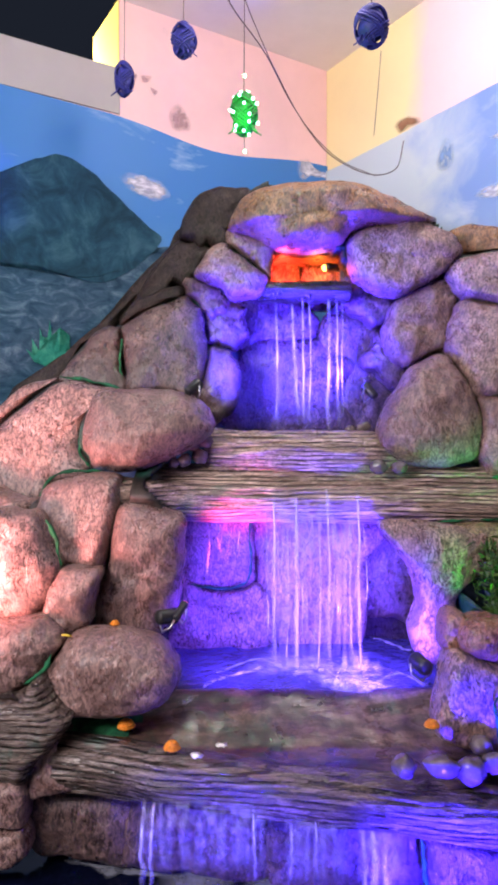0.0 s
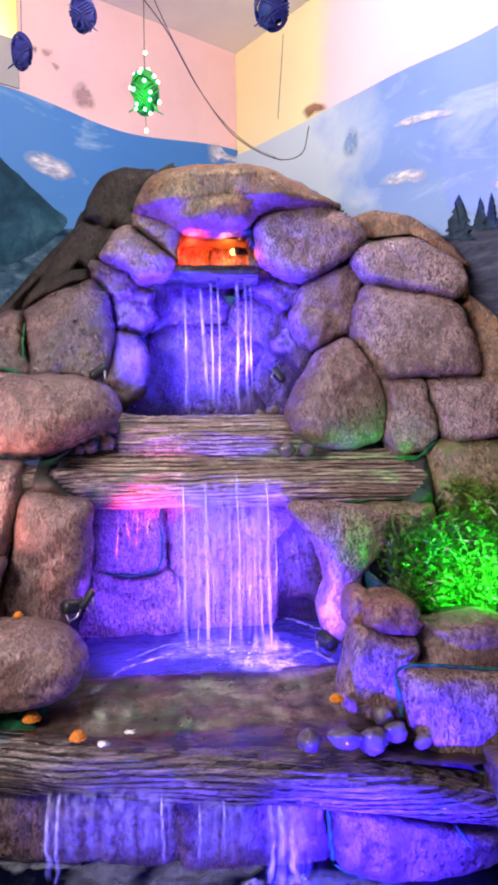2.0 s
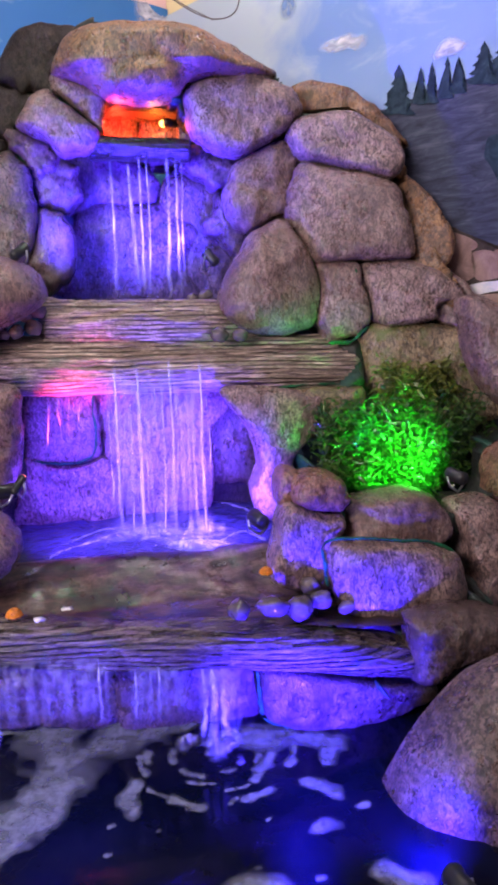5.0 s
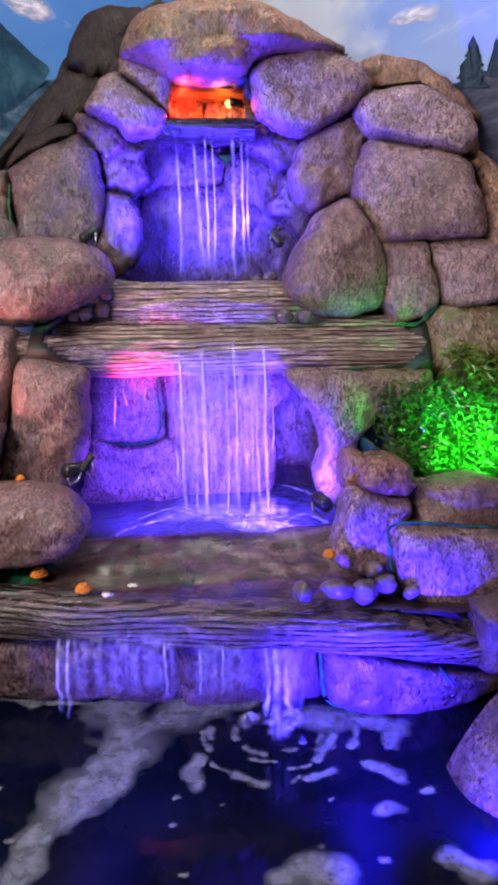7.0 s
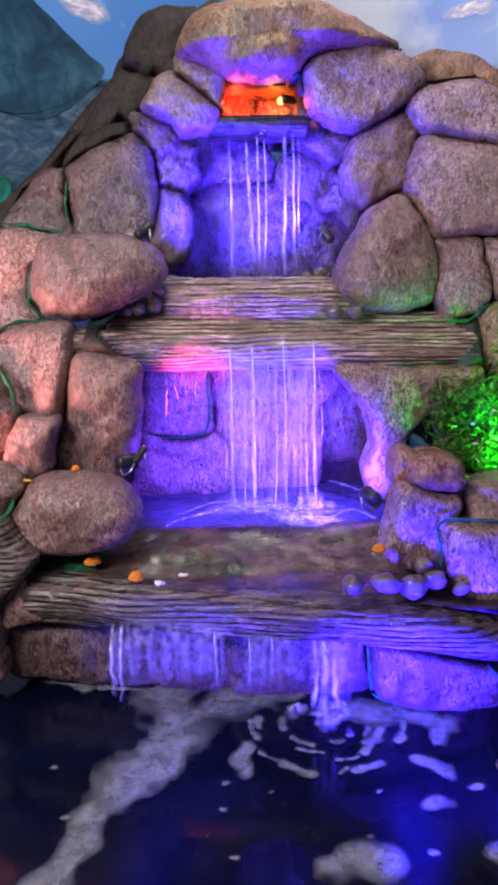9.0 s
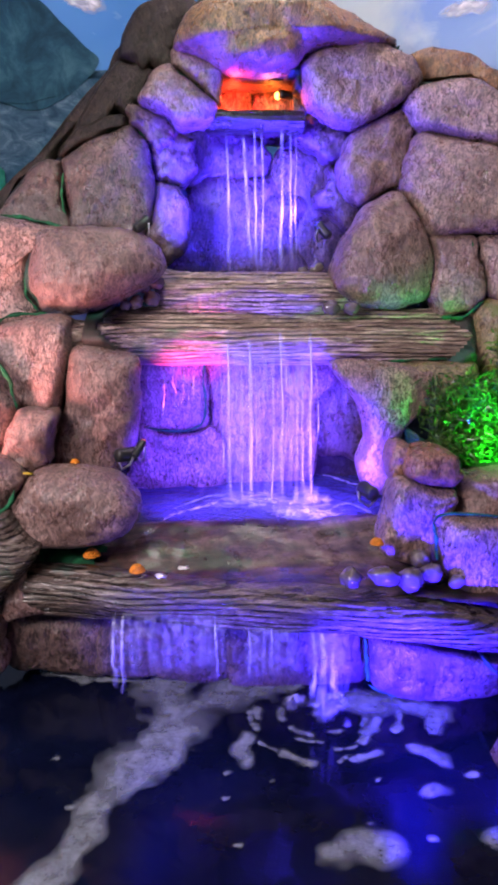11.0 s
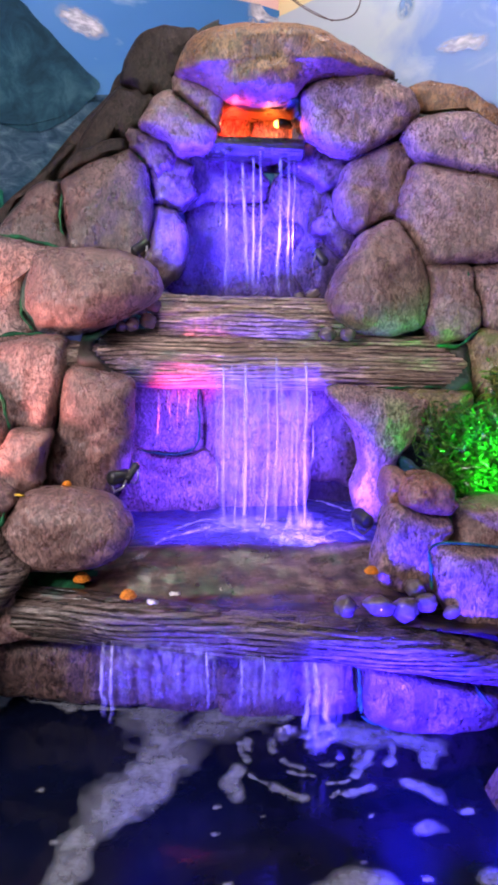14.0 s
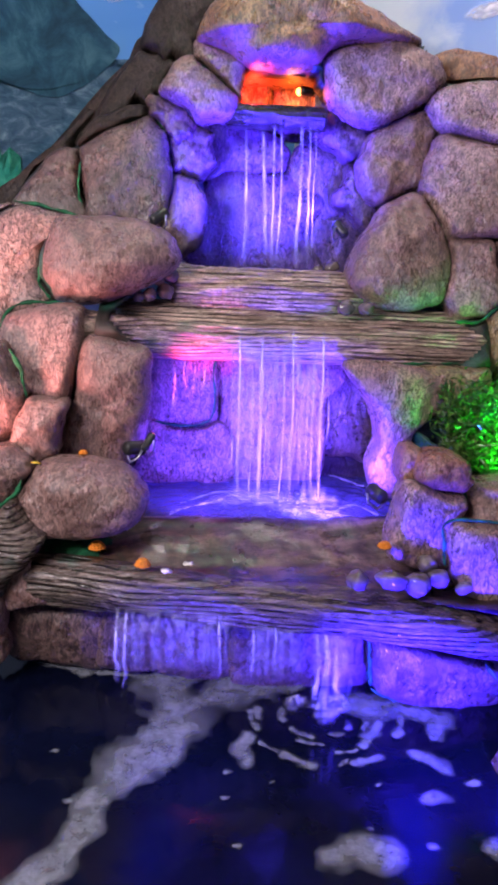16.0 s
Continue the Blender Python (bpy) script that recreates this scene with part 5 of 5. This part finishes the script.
            g.append([bm.verts.new((x + 0.004 * noise.noise(Vector((x * 40, j * 0.2, 0))), y - 0.045 * min(1, j / rows_ * 3) ** 0.6 + 0.006 * noise.noise(Vector((x * 30, j * 0.3, 2))), z - (z - z2) * j / rows_)) for j in range(rows_ + 1)])
        for a, b in zip(g, g[1:]):
            for j in range(rows_):
                bm.faces.new((a[j], b[j], b[j + 1], a[j + 1]))
        ends = [full * min(1.0, i / 5, (cols - i) / 5) * min(1.0, j / 3, (rows_ - j) / 8) for i in range(cols + 1) for j in range(rows_ + 1)]
        dense(part("sheet", bm, SHEET, ob), ends)
    return ob


fall("thin white streams falling from the glowing slot", [(0.083, 2.140, 1.922, 1.494, 0.0062), (0.134, 2.140, 1.906, 1.493, 0.0080), (0.187, 2.140, 1.922, 1.492, 0.0045), (0.249, 2.140, 1.931, 1.492, 0.0071), (0.273, 2.140, 1.931, 1.491, 0.0053), (0.291, 2.140, 1.915, 1.532, 0.0036), (0.167, 2.140, 1.922, 1.517, 0.0053)], [], 0.9, 0.95)
fall("broad broken curtain of water falling from the middle log", [(0.048, 1.828, 1.289, 0.924, 0.0031), (0.067, 1.828, 1.350, 0.818, 0.0069), (0.086, 1.828, 1.272, 1.049, 0.0023), (0.103, 1.828, 1.272, 0.840, 0.0031), (0.126, 1.828, 1.350, 0.806, 0.0100), (0.140, 1.828, 1.286, 0.879, 0.0031), (0.169, 1.828, 1.278, 1.108, 0.0023), (0.186, 1.828, 1.285, 0.819, 0.0038), (0.210, 1.828, 1.350, 0.818, 0.0069), (0.224, 1.828, 1.276, 0.947, 0.0023), (0.254, 1.828, 1.275, 1.042, 0.0023), (0.268, 1.828, 1.275, 0.831, 0.0038), (0.291, 1.828, 1.350, 0.805, 0.0077), (0.306, 1.828, 1.266, 1.039, 0.0023), (-0.106, 1.828, 1.248, 1.118, 0.0023), (-0.080, 1.828, 1.250, 1.178, 0.0023), (-0.053, 1.828, 1.249, 1.147, 0.0023), (-0.026, 1.828, 1.248, 1.183, 0.0023)], [(0.040, 0.303, 1.828, 1.350, 0.803)], 0.75, 1.0)
fall("clear streams running off the lower log into the pond", [(-0.200, 1.300, 0.791, 0.652, 0.0076), (-0.182, 1.300, 0.790, 0.638, 0.0065), (0.008, 1.300, 0.782, 0.665, 0.0038), (0.216, 1.300, 0.753, 0.602, 0.0076), (0.235, 1.300, 0.751, 0.593, 0.0130), (0.257, 1.300, 0.750, 0.605, 0.0087), (0.080, 1.300, 0.774, 0.663, 0.0043), (0.126, 1.300, 0.770, 0.664, 0.0032)], [(-0.212, 0.049, 1.300, 0.798, 0.668), (0.063, 0.189, 1.300, 0.775, 0.649), (0.201, 0.293, 1.300, 0.760, 0.594)], 0.8, 0.8)

# foam and spray


def foam(name, lines, z, label, step=0.008, lift=0.0, mat=FOAM):
    """Froth lying on the water: the patch within a ragged width of the given lines."""
    bm = bmesh.new()
    segs = []
    for pts, w in lines:
        line = smooth_line(pts, 24) if len(pts) > 2 else [Vector(p) for p in pts]
        segs += [(a, b, w) for a, b in zip(line, line[1:])]
    cells = {}
    for a, b, w in segs:
        for i in range(int((min(a.x, b.x) - w * 1.6) / step), int((max(a.x, b.x) + w * 1.6) / step) + 1):
            for j in range(int((min(a.y, b.y) - w * 1.6) / step), int((max(a.y, b.y) + w * 1.6) / step) + 1):
                p = Vector((i * step, j * step))
                ab = b - a
                u = max(0, min(1, (p - a).dot(ab) / max(ab.length_squared, 1e-9)))
                d = (p - a - ab * u).length
                ragged = 1 + 0.5 * noise.noise(Vector((p.x * 11, p.y * 11, 0))) + 0.28 * noise.noise(Vector((p.x * 34, p.y * 34, 3))) + 0.75 * noise.noise(Vector((p.x * 0.6 / w, p.y * 0.6 / w, w * 900))) + 0.12 * noise.noise(Vector((p.x * 90, p.y * 90, 3)))
                thick = (1 - d / max(w * ragged, 1e-6)) * 1.6
                if thick > 0:
                    cells[i, j] = max(cells.get((i, j), 0), min(1.0, thick))
    vs = {}

    def v(i, j):
        if (i, j) not in vs:
            k = 0.0
            vs[i, j] = bm.verts.new(((i + k) * step, (j - k) * step, z + 0.004 + 0.0008 * noise.noise(Vector((i * 0.23, j * 0.31, 1)))))
        return vs[i, j]

    for i, j in sorted(cells):
        bm.faces.new((v(i, j), v(i + 1, j), v(i + 1, j + 1), v(i, j + 1)))
    for (i, j), q in vs.items():
        q.co.z += lift * cells.get((i, j), 0.0) * (0.5 + noise.noise(Vector((i * 0.35, j * 0.35, 8))))
    thick = [cells.get(k, 0.0) for k in vs]
    return dense(solid(name, bm, mat, label, "foam", kind="stuff"), thick)


foam("pond_foam", [([(0.120, 1.376), (0.020, 1.350), (-0.060, 1.310)], 0.060), ([(-0.10, 1.40), (-0.075, 1.33), (-0.085, 1.24)], 0.078), ([(-0.060, 1.300), (-0.085, 1.223), (-0.120, 1.150)], 0.075), ([(-0.105, 1.180), (-0.144, 1.111), (-0.180, 1.070)], 0.050), ([(-0.170, 1.080), (-0.207, 1.040), (-0.222, 0.980), (-0.245, 0.910), (-0.30, 0.84)], 0.036), ([(-0.256, 1.432), (-0.178, 1.420), (-0.104, 1.410)], 0.022), ([(-0.43, 1.515), (-0.36, 1.480), (-0.296, 1.430)], 0.026), ([(0.10, 1.37), (0.18, 1.365)], 0.03)], POND_Z, "pale froth drifting in a long trail on the pond", 0.005)
foam("foam_patch", [([(0.330, 1.300), (0.410, 1.275), (0.480, 1.235)], 0.045), ([(0.480, 1.240), (0.450, 1.185)], 0.028)], POND_Z, "broad sheet of thin froth below the lower wall", 0.005)
for pts, wide in (([(0.4, 1.139), (0.438, 1.09)], 0.022),
                  ([(0.385, 1.013), (0.405, 1.022)], 0.022),
                  ([(0.475, 1.049), (0.487, 1.05)], 0.01),
                  ([(0.185, 0.893), (0.228, 0.91), (0.272, 0.895)], 0.034),
                  ([(0.352, 0.905), (0.36, 0.905)], 0.01),
                  ([(0.255, 0.944), (0.262, 0.946)], 0.009),
                  ([(0.462, 0.894), (0.5, 0.87)], 0.028),
                  ([(0.137, 1.135), (0.16, 1.122), (0.184, 1.108)], 0.018),
                  ([(0.075, 1.19), (0.05, 1.15), (0.062, 1.13)], 0.021),
                  ([(0.243, 1.106), (0.256, 1.118)], 0.011),
                  
                  ([(0.3, 1.16), (0.32, 1.185)], 0.013),
                  ([(-0.263, 1.025), (-0.256, 1.026)], 0.008),
                  ([(-0.312, 1.16), (-0.306, 1.16)], 0.006),
                  ([(0.012, 1.026), (0.02, 1.027)], 0.007),
                  ([(0.03, 0.918), (0.037, 0.918)], 0.007),
                  ([(0.02, 1.09), (0.026, 1.092)], 0.006),
                  ([(0.3, 1.05), (0.305, 1.052)], 0.006),
                  ([(0.1, 1.06), (0.105, 1.062)], 0.005)):
    foam("foam_patch", [(pts, wide)], POND_Z, "small patch of foam floating on the pond", 0.004)
foam("splash", [([(0.074, 1.805), (0.175, 1.755), (0.284, 1.703)], 0.09)], 0.872, "white splash where the middle fall meets the pool", 0.006, 0.006, SPRAY)
foam("splash", [([(0.203, 1.662), (0.281, 1.640)], 0.05)], 0.876, "churned white water under the middle fall", 0.005, 0.010, SPLASH)
foam("ripple_foam", [([(-0.177, 1.963), (-0.048, 2.050), (0.075, 2.094), (0.342, 2.060), (0.456, 1.912)], 0.014)], 0.872, "pale line of froth on the middle pool", 0.006, 0.0, SPLASH)
foam("ripple_foam", [([(-0.149, 1.543), (-0.092, 1.674), (0.022, 1.770)], 0.012)], 0.872, "pale line of froth on the middle pool", 0.006, 0.0, SPLASH)
foam("ripple_foam", [([(-0.082, 1.739), (0.022, 1.846), (0.083, 1.784)], 0.010), ([(0.316, 1.673), (0.387, 1.733), (0.431, 1.654)], 0.012)], 0.872, "pale swirl of froth on the middle pool", 0.006)
foam("splash", [([(0.192, 1.306), (0.237, 1.280), (0.277, 1.294)], 0.03)], POND_Z, "white splash where water drops into the pond", 0.005, 0.02, SPRAY)

ripples = random.Random(21)
arcs = []
for out in (0.075, 0.110, 0.140):
    for k in range(4):
        a0, span, far = 3.0 + k * 0.85 + ripples.uniform(-0.2, 0.3), ripples.uniform(0.25, 0.6), out * ripples.uniform(0.9, 1.12)
        arcs.append(([(0.237 + far * 1.15 * math.cos(a0 + span * i / 4), 1.262 + far * math.sin(a0 + span * i / 4)) for i in range(5)], ripples.uniform(0.005, 0.014)))
foam("ripple_foam", arcs, POND_Z, "broken rings of froth round the falling water", 0.004)



def plume(at, wide, high, count, seed, label):
    """White water heaped up where a fall lands: short ragged tongues thinning towards their edges."""
    rnd = random.Random(seed)
    bm, vals = bmesh.new(), []
    for _ in range(count):
        x, y = at[0] + rnd.gauss(0, 0.45) * wide, at[1] + rnd.gauss(0, 0.35) * wide
        h, w = high * rnd.uniform(0.4, 1.0) * math.exp(-((x - at[0]) / wide) ** 2), wide * rnd.uniform(0.2, 0.5)
        grid = []
        for i in range(9):
            u = i / 8
            row = []
            for k in range(7):
                a = k / 3 - 1
                row.append(bm.verts.new((x + w * a * (1 - 0.4 * u), y - 0.4 * w * (1 - a * a) + 0.02 * u, at[2] - 0.004 + h * u * (1 - 0.4 * a * a) + 0.004 * rnd.random())))
                vals.append(0.5 * (1 - a * a) * (1 - u) * min(1.0, u * 4))
            grid.append(row)
        for a, b in zip(grid, grid[1:]):
            for k in range(6):
                bm.faces.new((a[k], b[k], b[k + 1], a[k + 1]))
    return dense(solid("splash", bm, SPLASH, label, "foam", kind="stuff"), vals)


plume((0.285, 1.77, 0.872), 0.055, 0.075, 16, 11, "white water heaped up under the strongest stream")
plume((0.175, 1.79, 0.872), 0.070, 0.035, 12, 12, "low churned water under the middle fall")
plume((0.237, 1.255, POND_Z), 0.038, 0.075, 9, 13, "white water heaped up in the pond")


def droplets(at, spread, count, seed, label):
    """Beads of water thrown up by a fall."""
    rnd = random.Random(seed)
    bm = bmesh.new()
    for _ in range(count):
        a, d = rnd.uniform(0, 6.28), rnd.random() ** 0.7
        r = rnd.uniform(0.0005, 0.0014)
        p = (at[0] + math.cos(a) * d * spread[0], at[1] + math.sin(a) * d * spread[1], at[2] + spread[2] * (1 - d) * rnd.random() ** 1.5)
        bmesh.ops.create_icosphere(bm, subdivisions=1, radius=r, matrix=Matrix.Translation(p))
    return solid("water_drops", bm, DROP, label, "spray", kind="stuff")


droplets((0.230, 1.705, 0.872), (0.10, 0.06, 0.05), 45, 3, "white drops thrown up under the middle fall")
droplets((0.239, 1.288, 0.560), (0.04, 0.03, 0.03), 14, 4, "white drops splashing into the pond")
droplets((0.165, 2.080, 1.501), (0.10, 0.03, 0.02), 30, 5, "fine drops under the upper fall")

# ---- loose small things ----


def pebble(at, r, seed):
    rnd = random.Random(seed)
    r *= 1.15
    bm = bmesh.new()
    ball(bm, (at[0], at[1], at[2] + r * 0.55), r * rnd.uniform(0.9, 1.3), r * rnd.uniform(0.8, 1.1), r * rnd.uniform(0.72, 0.98), 0.22, 24, Euler((rnd.uniform(-0.4, 0.4), rnd.uniform(-0.4, 0.4), 0)).to_matrix())
    return solid("pebble", bm, PEBBLE, "smooth wet grey pebble cemented on the ledge", "pebble", "pebbles on the ledges")


def marigold(at, r, seed):
    ob = thing("marigold", at, "orange marigold flower head lying on the wet rim", "flower", "marigold heads")
    rnd = random.Random(seed)
    for lay, (count, rad, lift) in enumerate(((14, 1.0, 0.25), (11, 0.75, 0.5), (8, 0.45, 0.72))):
        bm = bmesh.new()
        for k in range(count):
            a = 2 * math.pi * (k + 0.5 * lay) / count + rnd.uniform(-0.15, 0.15)
            out = Vector((math.cos(a), math.sin(a), 0))
            c = Vector(at) + out * r * rad * 0.62 + Vector((0, 0, r * lift))
            ball(bm, c, r * 0.34, r * 0.30, r * 0.20, 0.5, 7, Matrix.Rotation(a, 3, "Z"))
        part("petal_ring", bm, MARIGOLD, ob)
    return ob


def petal(at, r, seed, mat=PETAL, label="fallen white petal on the wet rim"):
    bm = bmesh.new()
    rnd = random.Random(seed)
    n = 14
    mid = bm.verts.new(Vector(at) + Vector((0, 0, r * 0.55)))
    ring = [bm.verts.new(Vector(at) + Vector((math.cos(a) * r * rnd.uniform(0.8, 1.25), math.sin(a) * r * rnd.uniform(0.7, 1.1), r * rnd.uniform(0.1, 0.5)))) for a in (2 * math.pi * k / n for k in range(n))]
    base = bm.verts.new(Vector(at))
    for k in range(n):
        bm.faces.new((mid, ring[k], ring[(k + 1) % n]))
        bm.faces.new((base, ring[(k + 1) % n], ring[k]))
    return solid("petal", bm, mat, label, "petal", "fallen petals")


pebble((0.297, 1.290, 0.844), 0.0210, 1)
pebble((0.369, 1.290, 0.841), 0.0240, 2)
pebble((0.429, 1.300, 0.826), 0.0260, 3)
pebble((0.485, 1.330, 0.828), 0.0220, 4)
pebble((0.469, 1.360, 0.853), 0.0180, 5)
pebble((0.536, 1.310, 0.821), 0.0140, 6)
pebble((0.353, 1.850, 1.388), 0.0200, 7)
pebble((0.410, 1.850, 1.388), 0.0190, 8)
pebble((0.337, 2.000, 1.499), 0.0180, 9)
pebble((0.302, 2.020, 1.496), 0.0130, 10)
pebble((-0.135, 1.880, 1.416), 0.0190, 11)
pebble((-0.121, 1.890, 1.459), 0.0170, 12)
pebble((-0.177, 1.860, 1.408), 0.0170, 13)
pebble((-0.205, 1.850, 1.404), 0.0140, 14)
pebble((-0.155, 1.880, 1.447), 0.0130, 15)
marigold((-0.270, 1.480, 0.846), 0.021, 0)
marigold((-0.154, 1.345, 0.862), 0.019, 1)
marigold((0.371, 1.365, 0.899), 0.017, 2)
petal((-0.102, 1.318, 0.860), 0.014, 3)
petal((-0.057, 1.428, 0.830), 0.013, 4)
petal((-0.405, 1.500, 1.042), 0.012, 31, YELLOW_PETAL, "yellow petal caught between the boulders")
marigold((-0.310, 1.560, 1.051), 0.012, 32)

# the plant in the rock niche


def bush(at, spread, count, seed, label="leafy green plant glowing under a green spotlight", mat=LEAF):
    ob = thing("plant", at, label, "plant")
    rnd = random.Random(seed)
    stems = bmesh.new()
    leaves = bmesh.new()
    for s in range(count):
        a, h = rnd.uniform(0, 2 * math.pi), rnd.random()
        tip = Vector(at) + Vector((math.cos(a) * spread[0] * rnd.uniform(0.2, 1) ** 0.6, -abs(math.sin(a)) * spread[1] * rnd.random() + 0.02, spread[2] * (0.05 + 0.95 * h)))
        tip.x += 0.06 * noise.noise(tip * 9)
        root = Vector(at) + (tip - Vector(at)) * 0.15
        mid = (root + tip) / 2 + Vector((0, -0.02, 0.02))
        line = smooth_line([root, mid, tip], 7)
        tube(stems, line, 0.0012, 4)
        for k in range(11):
            p = line[2 + k % 5] + Vector((rnd.gauss(0, 0.012), rnd.gauss(0, 0.01), rnd.gauss(0, 0.012)))
            turn = Euler((rnd.uniform(-1.1, 1.1), rnd.uniform(-1.1, 1.1), rnd.uniform(0, 6.28))).to_matrix()
            ln, wd = (rnd.uniform(0.012, 0.022), rnd.uniform(0.004, 0.008)) if k % 3 else (rnd.uniform(0.026, 0.046), rnd.uniform(0.002, 0.004))
            q = [leaves.verts.new(p + turn @ Vector(c)) for c in ((0, 0, 0), (wd, ln * 0.45, 0.003), (0, ln, -0.002), (-wd, ln * 0.45, 0.003))]
            leaves.faces.new((q[0], q[1], q[2]))
            leaves.faces.new((q[0], q[2], q[3]))
    part("stem", stems, LEAF, ob)
    part("foliage", leaves, mat, ob, "small bright green leaves", False)
    return ob


bush((0.838, 1.660, 0.976), (0.23, 0.11, 0.27), 330, 5)
bush((0.661, 1.660, 1.049), (0.11, 0.08, 0.17), 170, 6)
bush((0.625, 1.600, 0.985), (0.085, 0.06, 0.11), 110, 7)
bush((0.859, 1.710, 1.213), (0.13, 0.04, 0.10), 150, 8, "low yellow-green creeper on the rock above the plant", MOSS_LEAF)

# ---- hanging decorations and cables ----


def lantern(at, rx, rz, mat, label, leds=0, seed=1):
    """A ball wound of cord, on a thin string from the ceiling."""
    ob = thing("hanging_lantern", at, label, "lantern", "hanging cord lanterns")
    rnd = random.Random(seed)
    bm = bmesh.new()
    pts = []
    tilt = [rnd.uniform(-1, 1) for _ in range(40)]
    for i in range(420):
        u = i / 419
        th, ph = u * 2 * math.pi * 21, math.sin(u * 2 * math.pi * 8.3 + tilt[3]) * 1.35
        k = 1 + 0.14 * noise.noise(Vector((u * 40, seed, 0)))
        pts.append(Vector((at[0] + rx * k * math.cos(th) * math.cos(ph), at[1] + rx * k * math.sin(th) * math.cos(ph), at[2] + rz * k * math.sin(ph))))
    tube(bm, pts, 0.0032, 5)
    part("cord", bm, mat, ob)
    bm = bmesh.new()
    ball(bm, at, rx * 0.82, rx * 0.82, rz * 0.82, 0.3, 16)
    part("core", bm, mat, ob)
    bm = bmesh.new()
    tube(bm, [Vector(at) + Vector((0, 0, rz)), Vector((at[0] + 0.004, at[1], CEILING_Z))], 0.0013, 5)
    part("string", bm, CABLE, ob)
    for k in range(6):
        bm = bmesh.new()
        a = rnd.uniform(0, 6.28)
        root = Vector(at) + Vector((math.cos(a) * rx * 0.7, -abs(math.sin(a)) * rx * 0.7, -rz * 0.6))
        tube(bm, [root, root + Vector((math.cos(a) * 0.012, -0.005, -0.02)), root + Vector((math.cos(a) * 0.022, -0.005, -0.026))], 0.0016, 5)
        part("loose_end", bm, mat, ob)
    for k in range(leds):
        bm = bmesh.new()
        a, b = 2 * math.pi * k / leds * 3 + 0.4, -1.2 + 2.4 * k / max(1, leds - 1)
        p = Vector(at) + Vector((math.cos(a) * math.cos(b) * rx * 1.15, -abs(math.sin(a)) * math.cos(b) * rx * 1.1, math.sin(b) * rz * 1.1))
        ball(bm, p, 0.0040, 0.0040, 0.0040, 0, 10)
        part("led", bm, LED_GREEN, ob, "tiny glowing green bulb")
    for up in (0.30, 0.10, -0.095) if leds else ():
        part("led", ball(bmesh.new(), Vector(at) + Vector((0.002, 0, up)), 0.0045, 0.0045, 0.0045, 0, 10), LED_GREEN, ob, "tiny glowing green bulb")
    if leds:
        part("wire", tube(bmesh.new(), [Vector(at) + Vector((0, 0, -rz)), Vector(at) + Vector((0.002, 0, -0.095))], 0.001, 5), CABLE, ob)
    return ob


def cable(name, pts, r, label):
    bm = bmesh.new()
    tube(bm, smooth_line(pts, 60), r, 6)
    return solid(name, bm, CABLE, label, "cable")


lantern((0.307, 1.720, 2.514), 0.042, 0.05, NET, "dark blue cord-wound lantern, unlit, on a string", 0, 658)
lantern((-0.196, 2.050, 2.667), 0.036, 0.05, NET, "dark blue cord-wound lantern, unlit and ragged", 0, 325)
lantern((-0.410, 2.250, 2.656), 0.03, 0.055, NET, "dark blue cord-wound lantern hung beside the opening", 0, 220)
lantern((-0.013, 1.780, 2.322), 0.034, 0.052, GREEN_NET, "green cord-wound lantern lit by a chain of green bulbs", 16, 9)
lamp("POINT", pose(-0.012, 1.660, 2.267), 1.0, (0.1, 1.0, 0.30), 0.03)
cable("cable", [(-0.064, 1.700, 2.622), (-0.045, 1.750, 2.584), (0.045, 1.900, 2.546), (0.137, 2.100, 2.493), (0.258, 2.250, 2.416), (0.389, 2.250, 2.346), (0.471, 2.200, 2.342), (0.498, 2.200, 2.432)], 0.0018, "thin dark cable looping down across the wall")
cable("cable", [(-0.030, 1.720, 2.636), (0.013, 1.780, 2.559), (0.079, 1.950, 2.517), (0.173, 2.120, 2.450), (0.297, 2.260, 2.398), (0.418, 2.260, 2.342)], 0.0014, "second thin cable twisted beside the first")
cable("cable", [(0.366, 1.900, 2.553), (0.359, 1.900, 2.460), (0.356, 1.950, 2.342)], 0.0010, "fine string of the lantern hanging down the wall")
